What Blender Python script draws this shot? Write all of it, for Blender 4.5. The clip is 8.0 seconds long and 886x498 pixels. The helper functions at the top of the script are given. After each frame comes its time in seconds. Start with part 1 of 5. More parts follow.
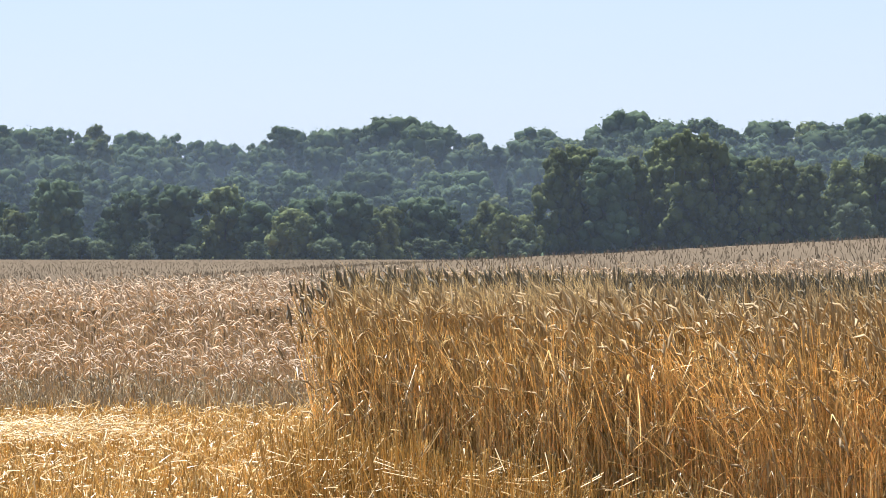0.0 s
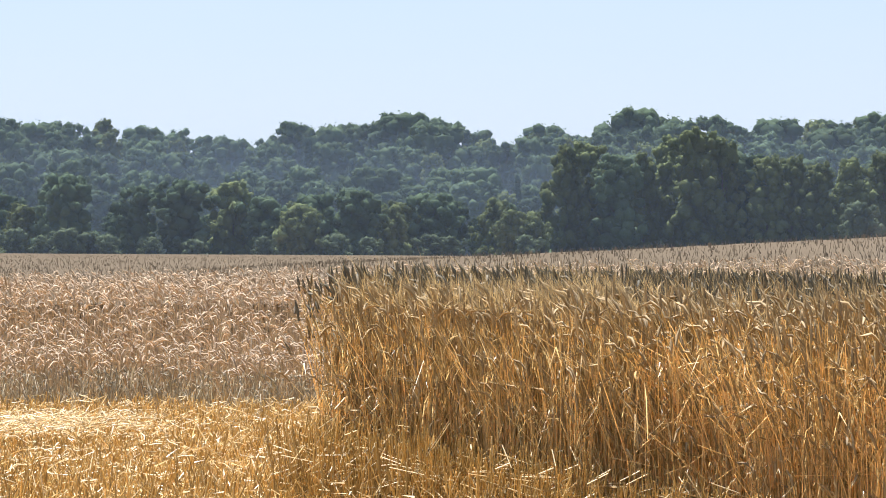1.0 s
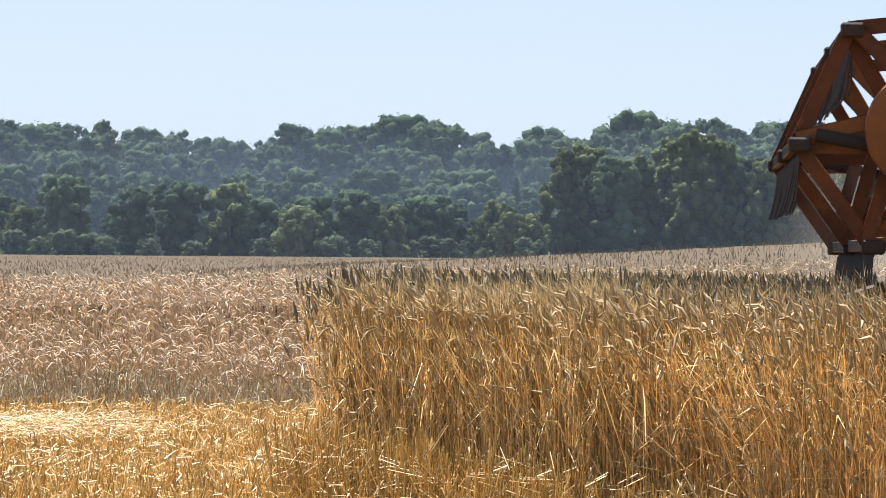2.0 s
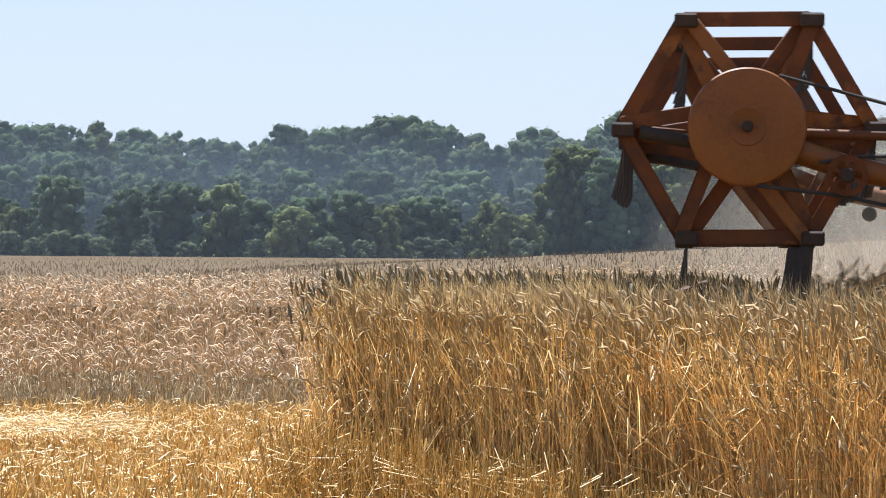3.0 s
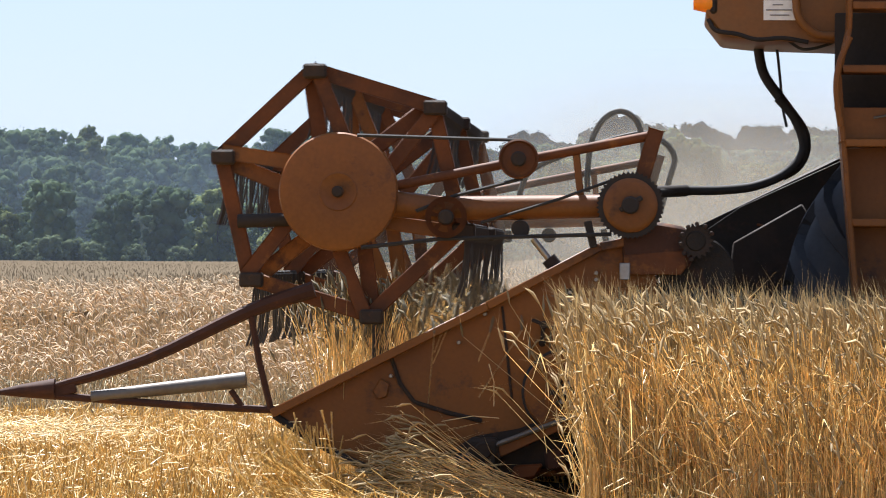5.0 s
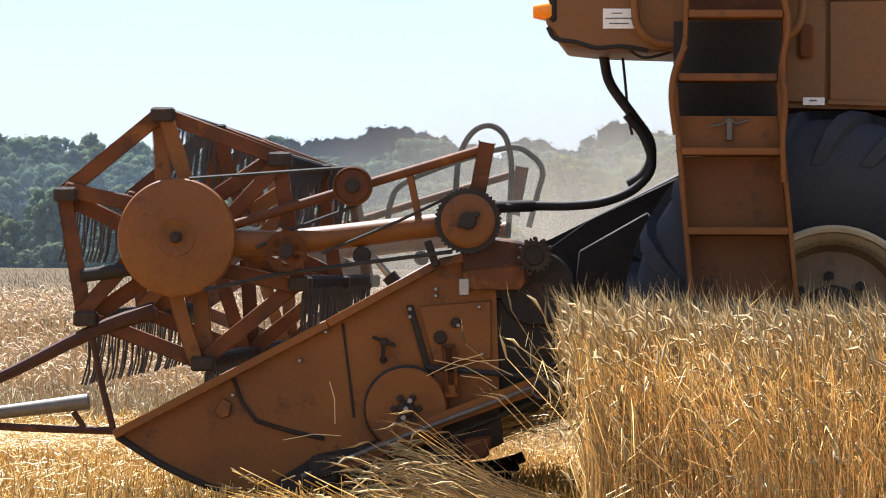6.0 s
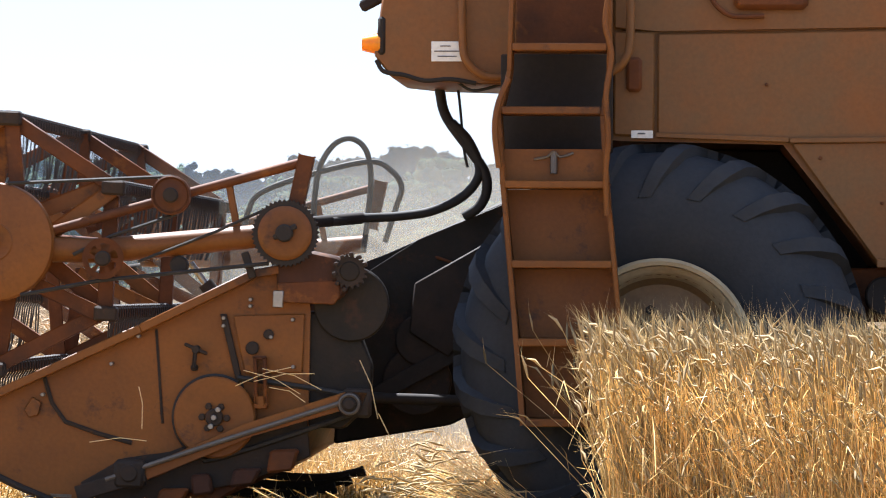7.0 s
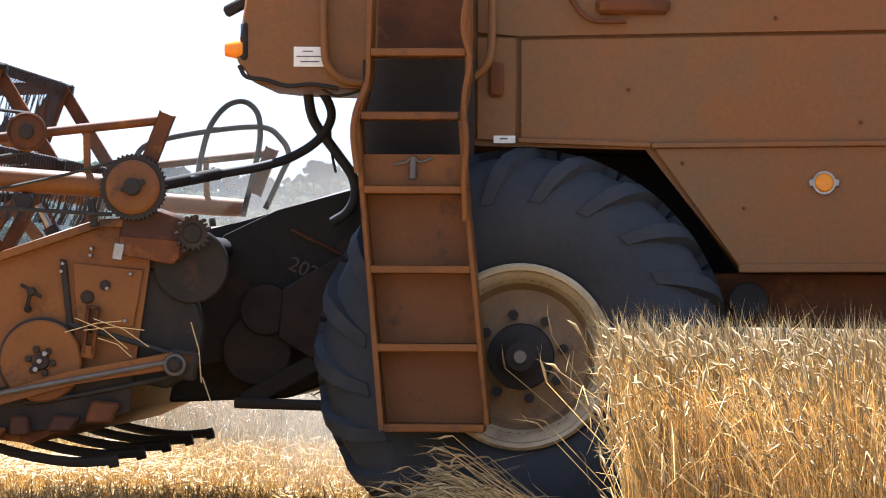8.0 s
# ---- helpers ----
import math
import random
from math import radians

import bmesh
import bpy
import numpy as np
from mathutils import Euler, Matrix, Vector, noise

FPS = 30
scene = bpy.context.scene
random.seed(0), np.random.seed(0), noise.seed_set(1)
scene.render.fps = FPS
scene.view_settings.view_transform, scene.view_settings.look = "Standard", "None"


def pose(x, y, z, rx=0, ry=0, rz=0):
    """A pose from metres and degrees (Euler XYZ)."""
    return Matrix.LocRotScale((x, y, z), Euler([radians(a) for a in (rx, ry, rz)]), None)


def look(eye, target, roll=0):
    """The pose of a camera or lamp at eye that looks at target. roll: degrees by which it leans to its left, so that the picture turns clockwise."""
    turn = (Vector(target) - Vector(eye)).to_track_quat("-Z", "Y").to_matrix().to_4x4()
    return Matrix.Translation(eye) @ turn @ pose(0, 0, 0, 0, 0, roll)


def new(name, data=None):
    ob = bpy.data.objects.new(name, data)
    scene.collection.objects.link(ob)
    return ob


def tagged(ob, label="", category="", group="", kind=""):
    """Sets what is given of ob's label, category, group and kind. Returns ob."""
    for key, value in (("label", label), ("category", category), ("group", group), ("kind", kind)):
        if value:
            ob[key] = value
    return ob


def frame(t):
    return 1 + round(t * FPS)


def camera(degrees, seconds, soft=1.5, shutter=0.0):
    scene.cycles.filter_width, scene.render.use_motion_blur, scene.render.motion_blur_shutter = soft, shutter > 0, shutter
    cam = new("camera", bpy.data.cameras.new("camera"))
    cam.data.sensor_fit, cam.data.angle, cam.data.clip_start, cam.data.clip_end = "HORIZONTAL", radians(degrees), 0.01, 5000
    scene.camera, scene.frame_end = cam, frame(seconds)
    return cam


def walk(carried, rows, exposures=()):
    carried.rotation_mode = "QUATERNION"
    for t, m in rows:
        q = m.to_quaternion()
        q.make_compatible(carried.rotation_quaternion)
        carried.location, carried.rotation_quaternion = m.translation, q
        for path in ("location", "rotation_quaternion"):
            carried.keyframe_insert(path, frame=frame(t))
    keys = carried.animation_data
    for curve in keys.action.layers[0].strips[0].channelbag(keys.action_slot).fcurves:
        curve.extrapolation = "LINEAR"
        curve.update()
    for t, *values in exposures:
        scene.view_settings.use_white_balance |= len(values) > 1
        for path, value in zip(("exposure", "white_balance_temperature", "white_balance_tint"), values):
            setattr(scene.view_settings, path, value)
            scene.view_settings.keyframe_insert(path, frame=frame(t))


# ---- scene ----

# ---------------------------------------------------------------- camera
LENS = 12.16
EYE = 1.05
SHIFTS = [  # seconds, turn, tilt, lean of the camera by hand, degrees
    (0.0, 0.0, 0.109, 0.0), (0.5, 0.078, 0.171, -0.14), (1.0, 0.109, 0.055, -0.31), (1.5, 0.121, 0.074, -0.41),
    (3.0, 0.012, 0.097, -0.41), (3.5, -0.035, 0.140, -0.38), (4.0, -0.062, 0.144, -0.40), (5.5, -0.109, 0.167, -0.26),
    (6.0, -0.078, 0.249, -0.26), (6.5, 0.054, 0.389, -0.30), (7.0, 0.218, 0.521, -0.33), (7.5, 0.358, 0.475, -0.33),
    (8.0, 0.478, 0.588, -0.30)]
cam = camera(LENS, 8.0, soft=1.0, shutter=0.15)
walk(cam, [(t, pose(0, 0, EYE, 90 + tilt, lean, turn)) for t, turn, tilt, lean in SHIFTS],
     exposures=[(0.0, 1.4, 5800, 14), (4.2, 1.38, 5800, 13), (5.5, 1.56, 5850, 12), (6.5, 1.8, 5750, 12), (8.0, 2.10, 5500, 12)])

# ---------------------------------------------------------------- light
SUN_UP, SUN_TURN = 62.0, -20.0      # elevation, and bearing from straight ahead (left is negative)
world = bpy.data.worlds.new("summer_sky")
scene.world = world
world.use_nodes = True
wn = world.node_tree.nodes
sky = wn.new("ShaderNodeTexSky")
sky.sky_type, sky.sun_disc = "NISHITA", False
sky.sun_elevation, sky.sun_rotation = radians(SUN_UP), radians(SUN_TURN)
sky.air_density, sky.dust_density, sky.ozone_density = 1.0, 0.25, 1.8
wn["Background"].inputs[1].default_value = 0.040
wl = world.node_tree.links
wisp, wisp_cut, wisp_mix, wisp_co, wisp_map = (wn.new("ShaderNode" + k) for k in ("TexNoise", "MapRange", "Mix", "TexCoord", "Mapping"))
wisp_mix.data_type, wisp.inputs["Scale"].default_value, wisp.inputs["Detail"].default_value = "RGBA", 16.0, 7
wisp_map.inputs["Scale"].default_value = (1.0, 1.0, 3.5)
wisp_cut.inputs[1].default_value, wisp_cut.inputs[2].default_value, wisp_cut.inputs[4].default_value = 0.5, 0.8, 0.8
wisp_cut.inputs[3].default_value = 0.55
wl.new(wisp_co.outputs["Generated"], wisp_map.inputs["Vector"])
wl.new(wisp_map.outputs[0], wisp.inputs["Vector"])
wl.new(wisp.outputs[0], wisp_cut.inputs[0])
wl.new(wisp_cut.outputs[0], wisp_mix.inputs["Factor"])
wl.new(sky.outputs[0], wisp_mix.inputs["A"])
wisp_mix.inputs["B"].default_value = (7.3, 8.1, 9.7, 1)
wl.new(wisp_mix.outputs["Result"], wn["Background"].inputs[0])
sun = new("sun", bpy.data.lights.new("sun", "SUN"))
sun.data.energy, sun.data.angle, sun.data.color = 5.4, radians(0.6), (1.0, 0.95, 0.86)
up, turn_ = radians(SUN_UP), radians(SUN_TURN)
sun.matrix_world = look((math.sin(turn_) * math.cos(up) * 50, math.cos(turn_) * math.cos(up) * 50, math.sin(up) * 50), (0, 0, 0))


# ---------------------------------------------------------------- materials
def mat(name, base, rough=0.6, metal=0.0, second=None, amount=0.5, scale=8.0, bump=0.2, fine=60.0, island=0.0, through_light=0.0, third=None, third_scale=2.0, third_cut=(0.5, 0.7), each=0.0, clear=0.0, shine=0.5):
    """A worn, uneven surface: two colours mixed by coarse and fine noise, an optional third as blotches."""
    m = bpy.data.materials.new(name)
    m.use_nodes = True
    n, l = m.node_tree.nodes, m.node_tree.links
    b = n["Principled BSDF"]
    b.inputs["Roughness"].default_value, b.inputs["Metallic"].default_value = rough, metal
    b.inputs["Specular IOR Level"].default_value = shine
    co = n.new("ShaderNodeTexCoord")
    coarse, grain = n.new("ShaderNodeTexNoise"), n.new("ShaderNodeTexNoise")
    coarse.inputs["Scale"].default_value, coarse.inputs["Detail"].default_value = scale, 6
    grain.inputs["Scale"].default_value, grain.inputs["Detail"].default_value = fine, 4
    l.new(co.outputs["Object"], coarse.inputs["Vector"])
    l.new(co.outputs["Object"], grain.inputs["Vector"])
    ramp = n.new("ShaderNodeMapRange")
    ramp.inputs[1].default_value, ramp.inputs[2].default_value, ramp.inputs[4].default_value = 0.35, 0.7, amount
    l.new(coarse.outputs[0], ramp.inputs[0])
    mix = n.new("ShaderNodeMix")
    mix.data_type = "RGBA"
    mix.inputs["A"].default_value = (*base, 1)
    mix.inputs["B"].default_value = (*(second or [c * 0.6 for c in base]), 1)
    l.new(ramp.outputs[0], mix.inputs["Factor"])
    out = mix.outputs["Result"]
    if third:
        blot = n.new("ShaderNodeTexNoise")
        blot.inputs["Scale"].default_value, blot.inputs["Detail"].default_value, blot.inputs["Roughness"].default_value = third_scale, 8, 0.7
        l.new(co.outputs["Object"], blot.inputs["Vector"])
        cut = n.new("ShaderNodeMapRange")
        cut.inputs[1].default_value, cut.inputs[2].default_value = third_cut
        l.new(blot.outputs[0], cut.inputs[0])
        mx = n.new("ShaderNodeMix")
        mx.data_type = "RGBA"
        l.new(cut.outputs[0], mx.inputs["Factor"])
        l.new(out, mx.inputs["A"])
        mx.inputs["B"].default_value = (*third, 1)
        out = mx.outputs["Result"]
    hsv = n.new("ShaderNodeHueSaturation")
    l.new(out, hsv.inputs["Color"])
    val = n.new("ShaderNodeMapRange")
    val.inputs[3].default_value, val.inputs[4].default_value = 0.8, 1.2
    l.new(grain.outputs[0], val.inputs[0])
    if island:
        geo = n.new("ShaderNodeNewGeometry")
        isl = n.new("ShaderNodeMapRange")
        isl.inputs[3].default_value, isl.inputs[4].default_value = 1 - island, 1 + island
        l.new(geo.outputs["Random Per Island"], isl.inputs[0])
        mul = n.new("ShaderNodeMath")
        mul.operation = "MULTIPLY"
        l.new(val.outputs[0], mul.inputs[0])
        l.new(isl.outputs[0], mul.inputs[1])
        l.new(mul.outputs[0], hsv.inputs["Value"])
    else:
        l.new(val.outputs[0], hsv.inputs["Value"])
    if each:
        info, spread = n.new("ShaderNodeObjectInfo"), n.new("ShaderNodeMapRange")
        spread.inputs[3].default_value, spread.inputs[4].default_value = 1 - each, 1 + each
        l.new(info.outputs["Random"], spread.inputs[0])
        times = n.new("ShaderNodeMath")
        times.operation = "MULTIPLY"
        l.new(spread.outputs[0], times.inputs[0])
        l.new(hsv.inputs["Value"].links[0].from_socket, times.inputs[1])
        l.new(times.outputs[0], hsv.inputs["Value"])
    l.new(hsv.outputs[0], b.inputs["Base Color"])
    if bump:
        bp = n.new("ShaderNodeBump")
        bp.inputs["Strength"].default_value, bp.inputs["Distance"].default_value = bump, 0.004
        l.new(grain.outputs[0], bp.inputs["Height"])
        l.new(bp.outputs[0], b.inputs["Normal"])
    if through_light:
        tr = n.new("ShaderNodeBsdfTranslucent")
        l.new(hsv.outputs[0], tr.inputs["Color"])
        ms = n.new("ShaderNodeMixShader")
        ms.inputs[0].default_value = through_light
        l.new(b.outputs[0], ms.inputs[1])
        l.new(tr.outputs[0], ms.inputs[2])
        l.new(ms.outputs[0], n["Material Output"].inputs[0])
    if clear:
        tp, mc = n.new("ShaderNodeBsdfTransparent"), n.new("ShaderNodeMixShader")
        mc.inputs[0].default_value = clear
        mc.name = "clear_mix"
        l.new(n["Material Output"].inputs[0].links[0].from_socket, mc.inputs[1])
        l.new(tp.outputs[0], mc.inputs[2])
        l.new(mc.outputs[0], n["Material Output"].inputs[0])
    return m


STRAW = mat("ripe_straw", (0.82, 0.61, 0.28), 0.36, second=(0.66, 0.445, 0.16), scale=3, bump=0, island=0.5, through_light=0.4)
EAR = mat("ripe_ear", (0.45, 0.325, 0.155), 0.8, second=(0.31, 0.215, 0.10), scale=5, bump=0, island=0.3, through_light=0.3)
BLADE = mat("dry_leaf_blade", (0.68, 0.49, 0.21), 0.42, second=(0.56, 0.36, 0.11), scale=4, bump=0, island=0.35, through_light=0.4)
DARK_EAR = mat("dark_back_ear", (0.13, 0.11, 0.065), 0.8, second=(0.21, 0.165, 0.09), scale=5, bump=0, island=0.3, through_light=0.1)
PALE_STRAW = mat("pale_field_straw", (0.54, 0.42, 0.26), 0.75, second=(0.45, 0.345, 0.205), scale=0.5, bump=0, island=0.3, through_light=0.4)
PALE_EAR = mat("pale_field_ear", (0.57, 0.43, 0.275), 0.75, second=(0.46, 0.34, 0.21), scale=0.4, bump=0, island=0.3, through_light=0.4)
GREY_STEM = mat("grey_field_stem", (0.42, 0.345, 0.215), 0.7, second=(0.27, 0.245, 0.15), scale=1.0, bump=0, island=0.3, through_light=0.3)
STUBBLE = mat("cut_stubble", (0.62, 0.41, 0.125), 0.55, second=(0.46, 0.28, 0.07), scale=2.5, bump=0, island=0.4, through_light=0.25)
LITTER = mat("loose_straw", (0.80, 0.63, 0.33), 0.5, second=(0.60, 0.42, 0.16), scale=3, bump=0, island=0.3, through_light=0.25)
SOIL = mat("straw_covered_soil", (0.24, 0.15, 0.06), 0.9, second=(0.38, 0.24, 0.09), scale=6, bump=0.8, fine=40, shine=0.0)
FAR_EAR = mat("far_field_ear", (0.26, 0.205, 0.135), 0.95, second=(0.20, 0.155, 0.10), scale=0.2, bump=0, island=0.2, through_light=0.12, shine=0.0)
# base darkened for the shade between plants that the smooth top lacks
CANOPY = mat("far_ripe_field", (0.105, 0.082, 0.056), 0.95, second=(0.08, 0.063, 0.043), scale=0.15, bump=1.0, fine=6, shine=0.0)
MEADOW = mat("far_meadow", (0.055, 0.075, 0.035), 0.9, second=(0.04, 0.055, 0.028), scale=0.05, bump=0.5, fine=2, shine=0.0)
LEAF = [mat("leaf_" + k, c, 0.95, second=[v * 0.72 for v in c], scale=0.25, bump=1.0, fine=2.2, island=0.16, through_light=0.45, each=0.25, shine=0.0) for k, c in
        (("oak", (0.096, 0.130, 0.074)), ("birch", (0.150, 0.175, 0.075)), ("spruce", (0.075, 0.105, 0.070)), ("willow", (0.118, 0.145, 0.082)))]
for leaf_ in LEAF:
    leaf_.node_tree.nodes["Bump"].inputs["Distance"].default_value = 0.35
DARK_RUST = mat("dark_rusty_steel", (0.055, 0.024, 0.015), 0.7, second=(0.030, 0.017, 0.013), scale=9, bump=0.25, third=(0.12, 0.045, 0.016), third_scale=6, third_cut=(0.56, 0.68), shine=0.15)
BARK = mat("bark", (0.10, 0.08, 0.06), 0.9, second=(0.05, 0.04, 0.03), scale=2)
ORANGE = mat("worn_orange_paint", (0.178, 0.064, 0.010), 0.5, second=(0.098, 0.036, 0.009), amount=0.85, scale=2.2, bump=0.15, third=(0.040, 0.020, 0.013), third_scale=5.5, third_cut=(0.57, 0.70), shine=0.25)
BODY = mat("faded_orange_body_paint", (0.170, 0.067, 0.015), 0.5, second=(0.166, 0.056, 0.011), amount=0.6, scale=0.9, bump=0.05, third=(0.130, 0.068, 0.025), third_scale=1.5, third_cut=(0.45, 0.66), shine=0.3)
RUSTY = mat("rusty_orange_steel", (0.118, 0.038, 0.010), 0.65, second=(0.046, 0.020, 0.011), amount=0.9, scale=5, bump=0.25, third=(0.185, 0.068, 0.013), third_scale=4, third_cut=(0.56, 0.66), shine=0.2)
GREASY = mat("greasy_dark_steel", (0.022, 0.017, 0.014), 0.7, 0.0, second=(0.048, 0.030, 0.020), scale=9, bump=0.5, third=(0.085, 0.035, 0.015), third_scale=7, third_cut=(0.60, 0.74), shine=0.2)
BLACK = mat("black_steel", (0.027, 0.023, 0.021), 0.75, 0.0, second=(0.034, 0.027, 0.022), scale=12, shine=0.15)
# near-black base with sparse brown blotches
NEAR_BLACK = mat("near_black_steel", (0.012, 0.010, 0.008), 0.6, 0.0, second=(0.030, 0.019, 0.012), scale=10, bump=0.5, third=(0.050, 0.022, 0.011), third_scale=6, third_cut=(0.58, 0.72), shine=0.2)
STEEL = mat("scoured_steel", (0.30, 0.29, 0.28), 0.42, 0.9, second=(0.14, 0.13, 0.12), scale=14, bump=0.1)
DULL = mat("dull_galvanised_tube", (0.13, 0.115, 0.10), 0.55, 0.5, second=(0.07, 0.05, 0.04), scale=10, bump=0.2)
SPRING = mat("spring_steel", (0.022, 0.02, 0.018), 0.6, 0.0, second=(0.045, 0.03, 0.02), scale=20, bump=0)
RUBBER = mat("dusty_tyre_rubber", (0.028, 0.031, 0.037), 0.75, second=(0.042, 0.044, 0.049), scale=5, bump=0.3, third=(0.042, 0.037, 0.031), third_scale=3, third_cut=(0.58, 0.85), shine=0.15)
HOSE = mat("hose_rubber", (0.022, 0.021, 0.021), 0.65, second=(0.045, 0.04, 0.035), scale=15, shine=0.2)
RIM = mat("cream_rim_paint", (0.42, 0.345, 0.215), 0.55, second=(0.25, 0.17, 0.09), scale=6, bump=0.2, third=(0.16, 0.10, 0.05), third_scale=5, third_cut=(0.55, 0.75))
RIM_DISH = mat("dirty_rim_dish", (0.19, 0.115, 0.05), 0.65, second=(0.11, 0.065, 0.03), scale=6, bump=0.3, third=(0.08, 0.05, 0.03), third_scale=5, third_cut=(0.55, 0.7))
PAPER = mat("weathered_paper", (0.72, 0.71, 0.68), 0.7, second=(0.6, 0.58, 0.54), amount=0.3, scale=20, bump=0)
INK = mat("ink", (0.10, 0.10, 0.12), 0.8, bump=0)
CHALK = mat("chalk", (0.10, 0.075, 0.055), 0.9, bump=0)
AMBER = mat("amber_plastic", (0.95, 0.36, 0.01), 0.25, second=(0.75, 0.22, 0.01), scale=30, bump=0.05, through_light=0.35)
GLASS = mat("dark_cab_glass", (0.02, 0.025, 0.03), 0.08, bump=0)
DUST = mat("chaff_dust", (0.48, 0.45, 0.38), 0.9, bump=0, through_light=0.5, shine=0.0, clear=0.8)


def thin_out(m, centre, reach, most):
    """Lets a dust material thin out from its middle to nothing, with wisps."""
    nt = m.node_tree
    mix = nt.nodes["clear_mix"]
    co, mp, gr, no, ra, mu, iv = (nt.nodes.new("ShaderNode" + k) for k in ("TexCoord", "Mapping", "TexGradient", "TexNoise", "MapRange", "Math", "Math"))
    gr.gradient_type = "SPHERICAL"
    mp.inputs["Scale"].default_value = [1 / r for r in reach]
    mp.inputs["Location"].default_value = [-c / r for c, r in zip(centre, reach)]
    no.inputs["Scale"].default_value, no.inputs["Detail"].default_value = 1.7, 3.0
    ra.inputs[1].default_value, ra.inputs[2].default_value, ra.inputs[3].default_value, ra.inputs[4].default_value = 0.3, 0.7, 0.5 * most, 1.3 * most
    mu.operation, iv.operation, iv.inputs[0].default_value = "MULTIPLY", "SUBTRACT", 1.0
    nt.links.new(co.outputs["Object"], mp.inputs["Vector"])
    nt.links.new(mp.outputs[0], gr.inputs["Vector"])
    nt.links.new(co.outputs["Object"], no.inputs["Vector"])
    nt.links.new(no.outputs[0], ra.inputs[0])
    nt.links.new(gr.outputs["Fac"], mu.inputs[0])
    nt.links.new(ra.outputs[0], mu.inputs[1])
    nt.links.new(mu.outputs[0], iv.inputs[1])
    nt.links.new(iv.outputs[0], mix.inputs[0])


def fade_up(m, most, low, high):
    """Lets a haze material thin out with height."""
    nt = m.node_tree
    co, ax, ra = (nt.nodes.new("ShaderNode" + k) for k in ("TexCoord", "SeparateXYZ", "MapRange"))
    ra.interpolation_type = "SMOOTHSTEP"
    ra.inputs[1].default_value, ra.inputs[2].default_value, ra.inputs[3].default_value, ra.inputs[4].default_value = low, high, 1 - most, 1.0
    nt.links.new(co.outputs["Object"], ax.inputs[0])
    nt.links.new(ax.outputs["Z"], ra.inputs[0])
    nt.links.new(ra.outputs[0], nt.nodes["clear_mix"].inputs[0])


# distance haze is put into the colour of see-through sheets, fading with height
HAZE = mat("haze_sheets", (0.50, 0.62, 0.78), 0.95, amount=0.0, bump=0, through_light=0.5, shine=0.0, clear=0.9)
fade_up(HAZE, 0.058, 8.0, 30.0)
thin_out(DUST, (1.65, 6.0, 0.95), (2.1, 40.0, 1.1), 0.32)


# ---------------------------------------------------------------- mesh helpers
def mesh_of(name, bm, material, smooth=False):
    bmesh.ops.recalc_face_normals(bm, faces=bm.faces[:])
    me = bpy.data.meshes.new(name)
    bm.to_mesh(me)
    bm.free()
    for m in material if isinstance(material, (list, tuple)) else [material]:
        me.materials.append(m)
    if smooth:
        me.shade_smooth()
        me.set_sharp_from_angle(angle=radians(38))
    return me


def part(name, bm, material, parent, label="", smooth=True):
    ob = new(name, mesh_of(name, bm, material, smooth))
    ob.parent = parent
    return tagged(ob, label)


def thing(name, label, category, group="", kind=""):
    return tagged(new(name), label, category, group, kind)


def ring_faces(bm, rings, closed=True, caps=True):
    n = len(rings[0])
    for a, b in zip(rings, rings[1:]):
        for i in range(n if closed else n - 1):
            bm.faces.new((a[i], a[(i + 1) % n], b[(i + 1) % n], b[i]))
    if caps:
        bm.faces.new(rings[0][::-1])
        bm.faces.new(rings[-1])


def box(bm, lo, hi, bevel=0.006):
    """An upright box with worn edges."""
    t = bmesh.new()
    bmesh.ops.create_cube(t, size=1)
    for v in t.verts:
        v.co = [(lo[i] + hi[i]) / 2 + v.co[i] * (hi[i] - lo[i]) for i in range(3)]
    return merge(bm, t, bevel)


def merge(bm, t, bevel=0.0):
    if bevel:
        bmesh.ops.bevel(t, geom=t.edges[:], offset=bevel, segments=1, affect="EDGES", clamp_overlap=True)
    seen = {v: bm.verts.new(v.co) for v in t.verts}
    for f in t.faces:
        bm.faces.new([seen[v] for v in f.verts])
    t.free()
    return bm


def prism(bm, outline, y0, y1, bevel=0.004):
    """An outline in x and z, drawn out across the machine from y0 to y1."""
    t = bmesh.new()
    a = [t.verts.new((x, y0, z)) for x, z in outline]
    b = [t.verts.new((x, y1, z)) for x, z in outline]
    ring_faces(t, [a, b])
    return merge(bm, t, bevel)


def along(p, q):
    """Turn and length from p to q: x runs along, y across."""
    p, q = Vector(p), Vector(q)
    d = q - p
    x = d.normalized()
    y = Vector((0, 1, 0)) if abs(x.y) < 0.9 else Vector((1, 0, 0))
    z = x.cross(y).normalized()
    y = z.cross(x)
    return Matrix((x, y, z)).transposed().to_4x4(), d.length


def bar(bm, p, q, wide, deep, bevel=0.004):
    """A flat bar from p to q: wide in the machine's side view, deep across it."""
    m, length = along(p, q)
    t = bmesh.new()
    bmesh.ops.create_cube(t, size=1)
    for v in t.verts:
        v.co = Vector(p) + m @ Vector(((v.co.x + 0.5) * length, v.co.y * deep, v.co.z * wide))
    return merge(bm, t, bevel)


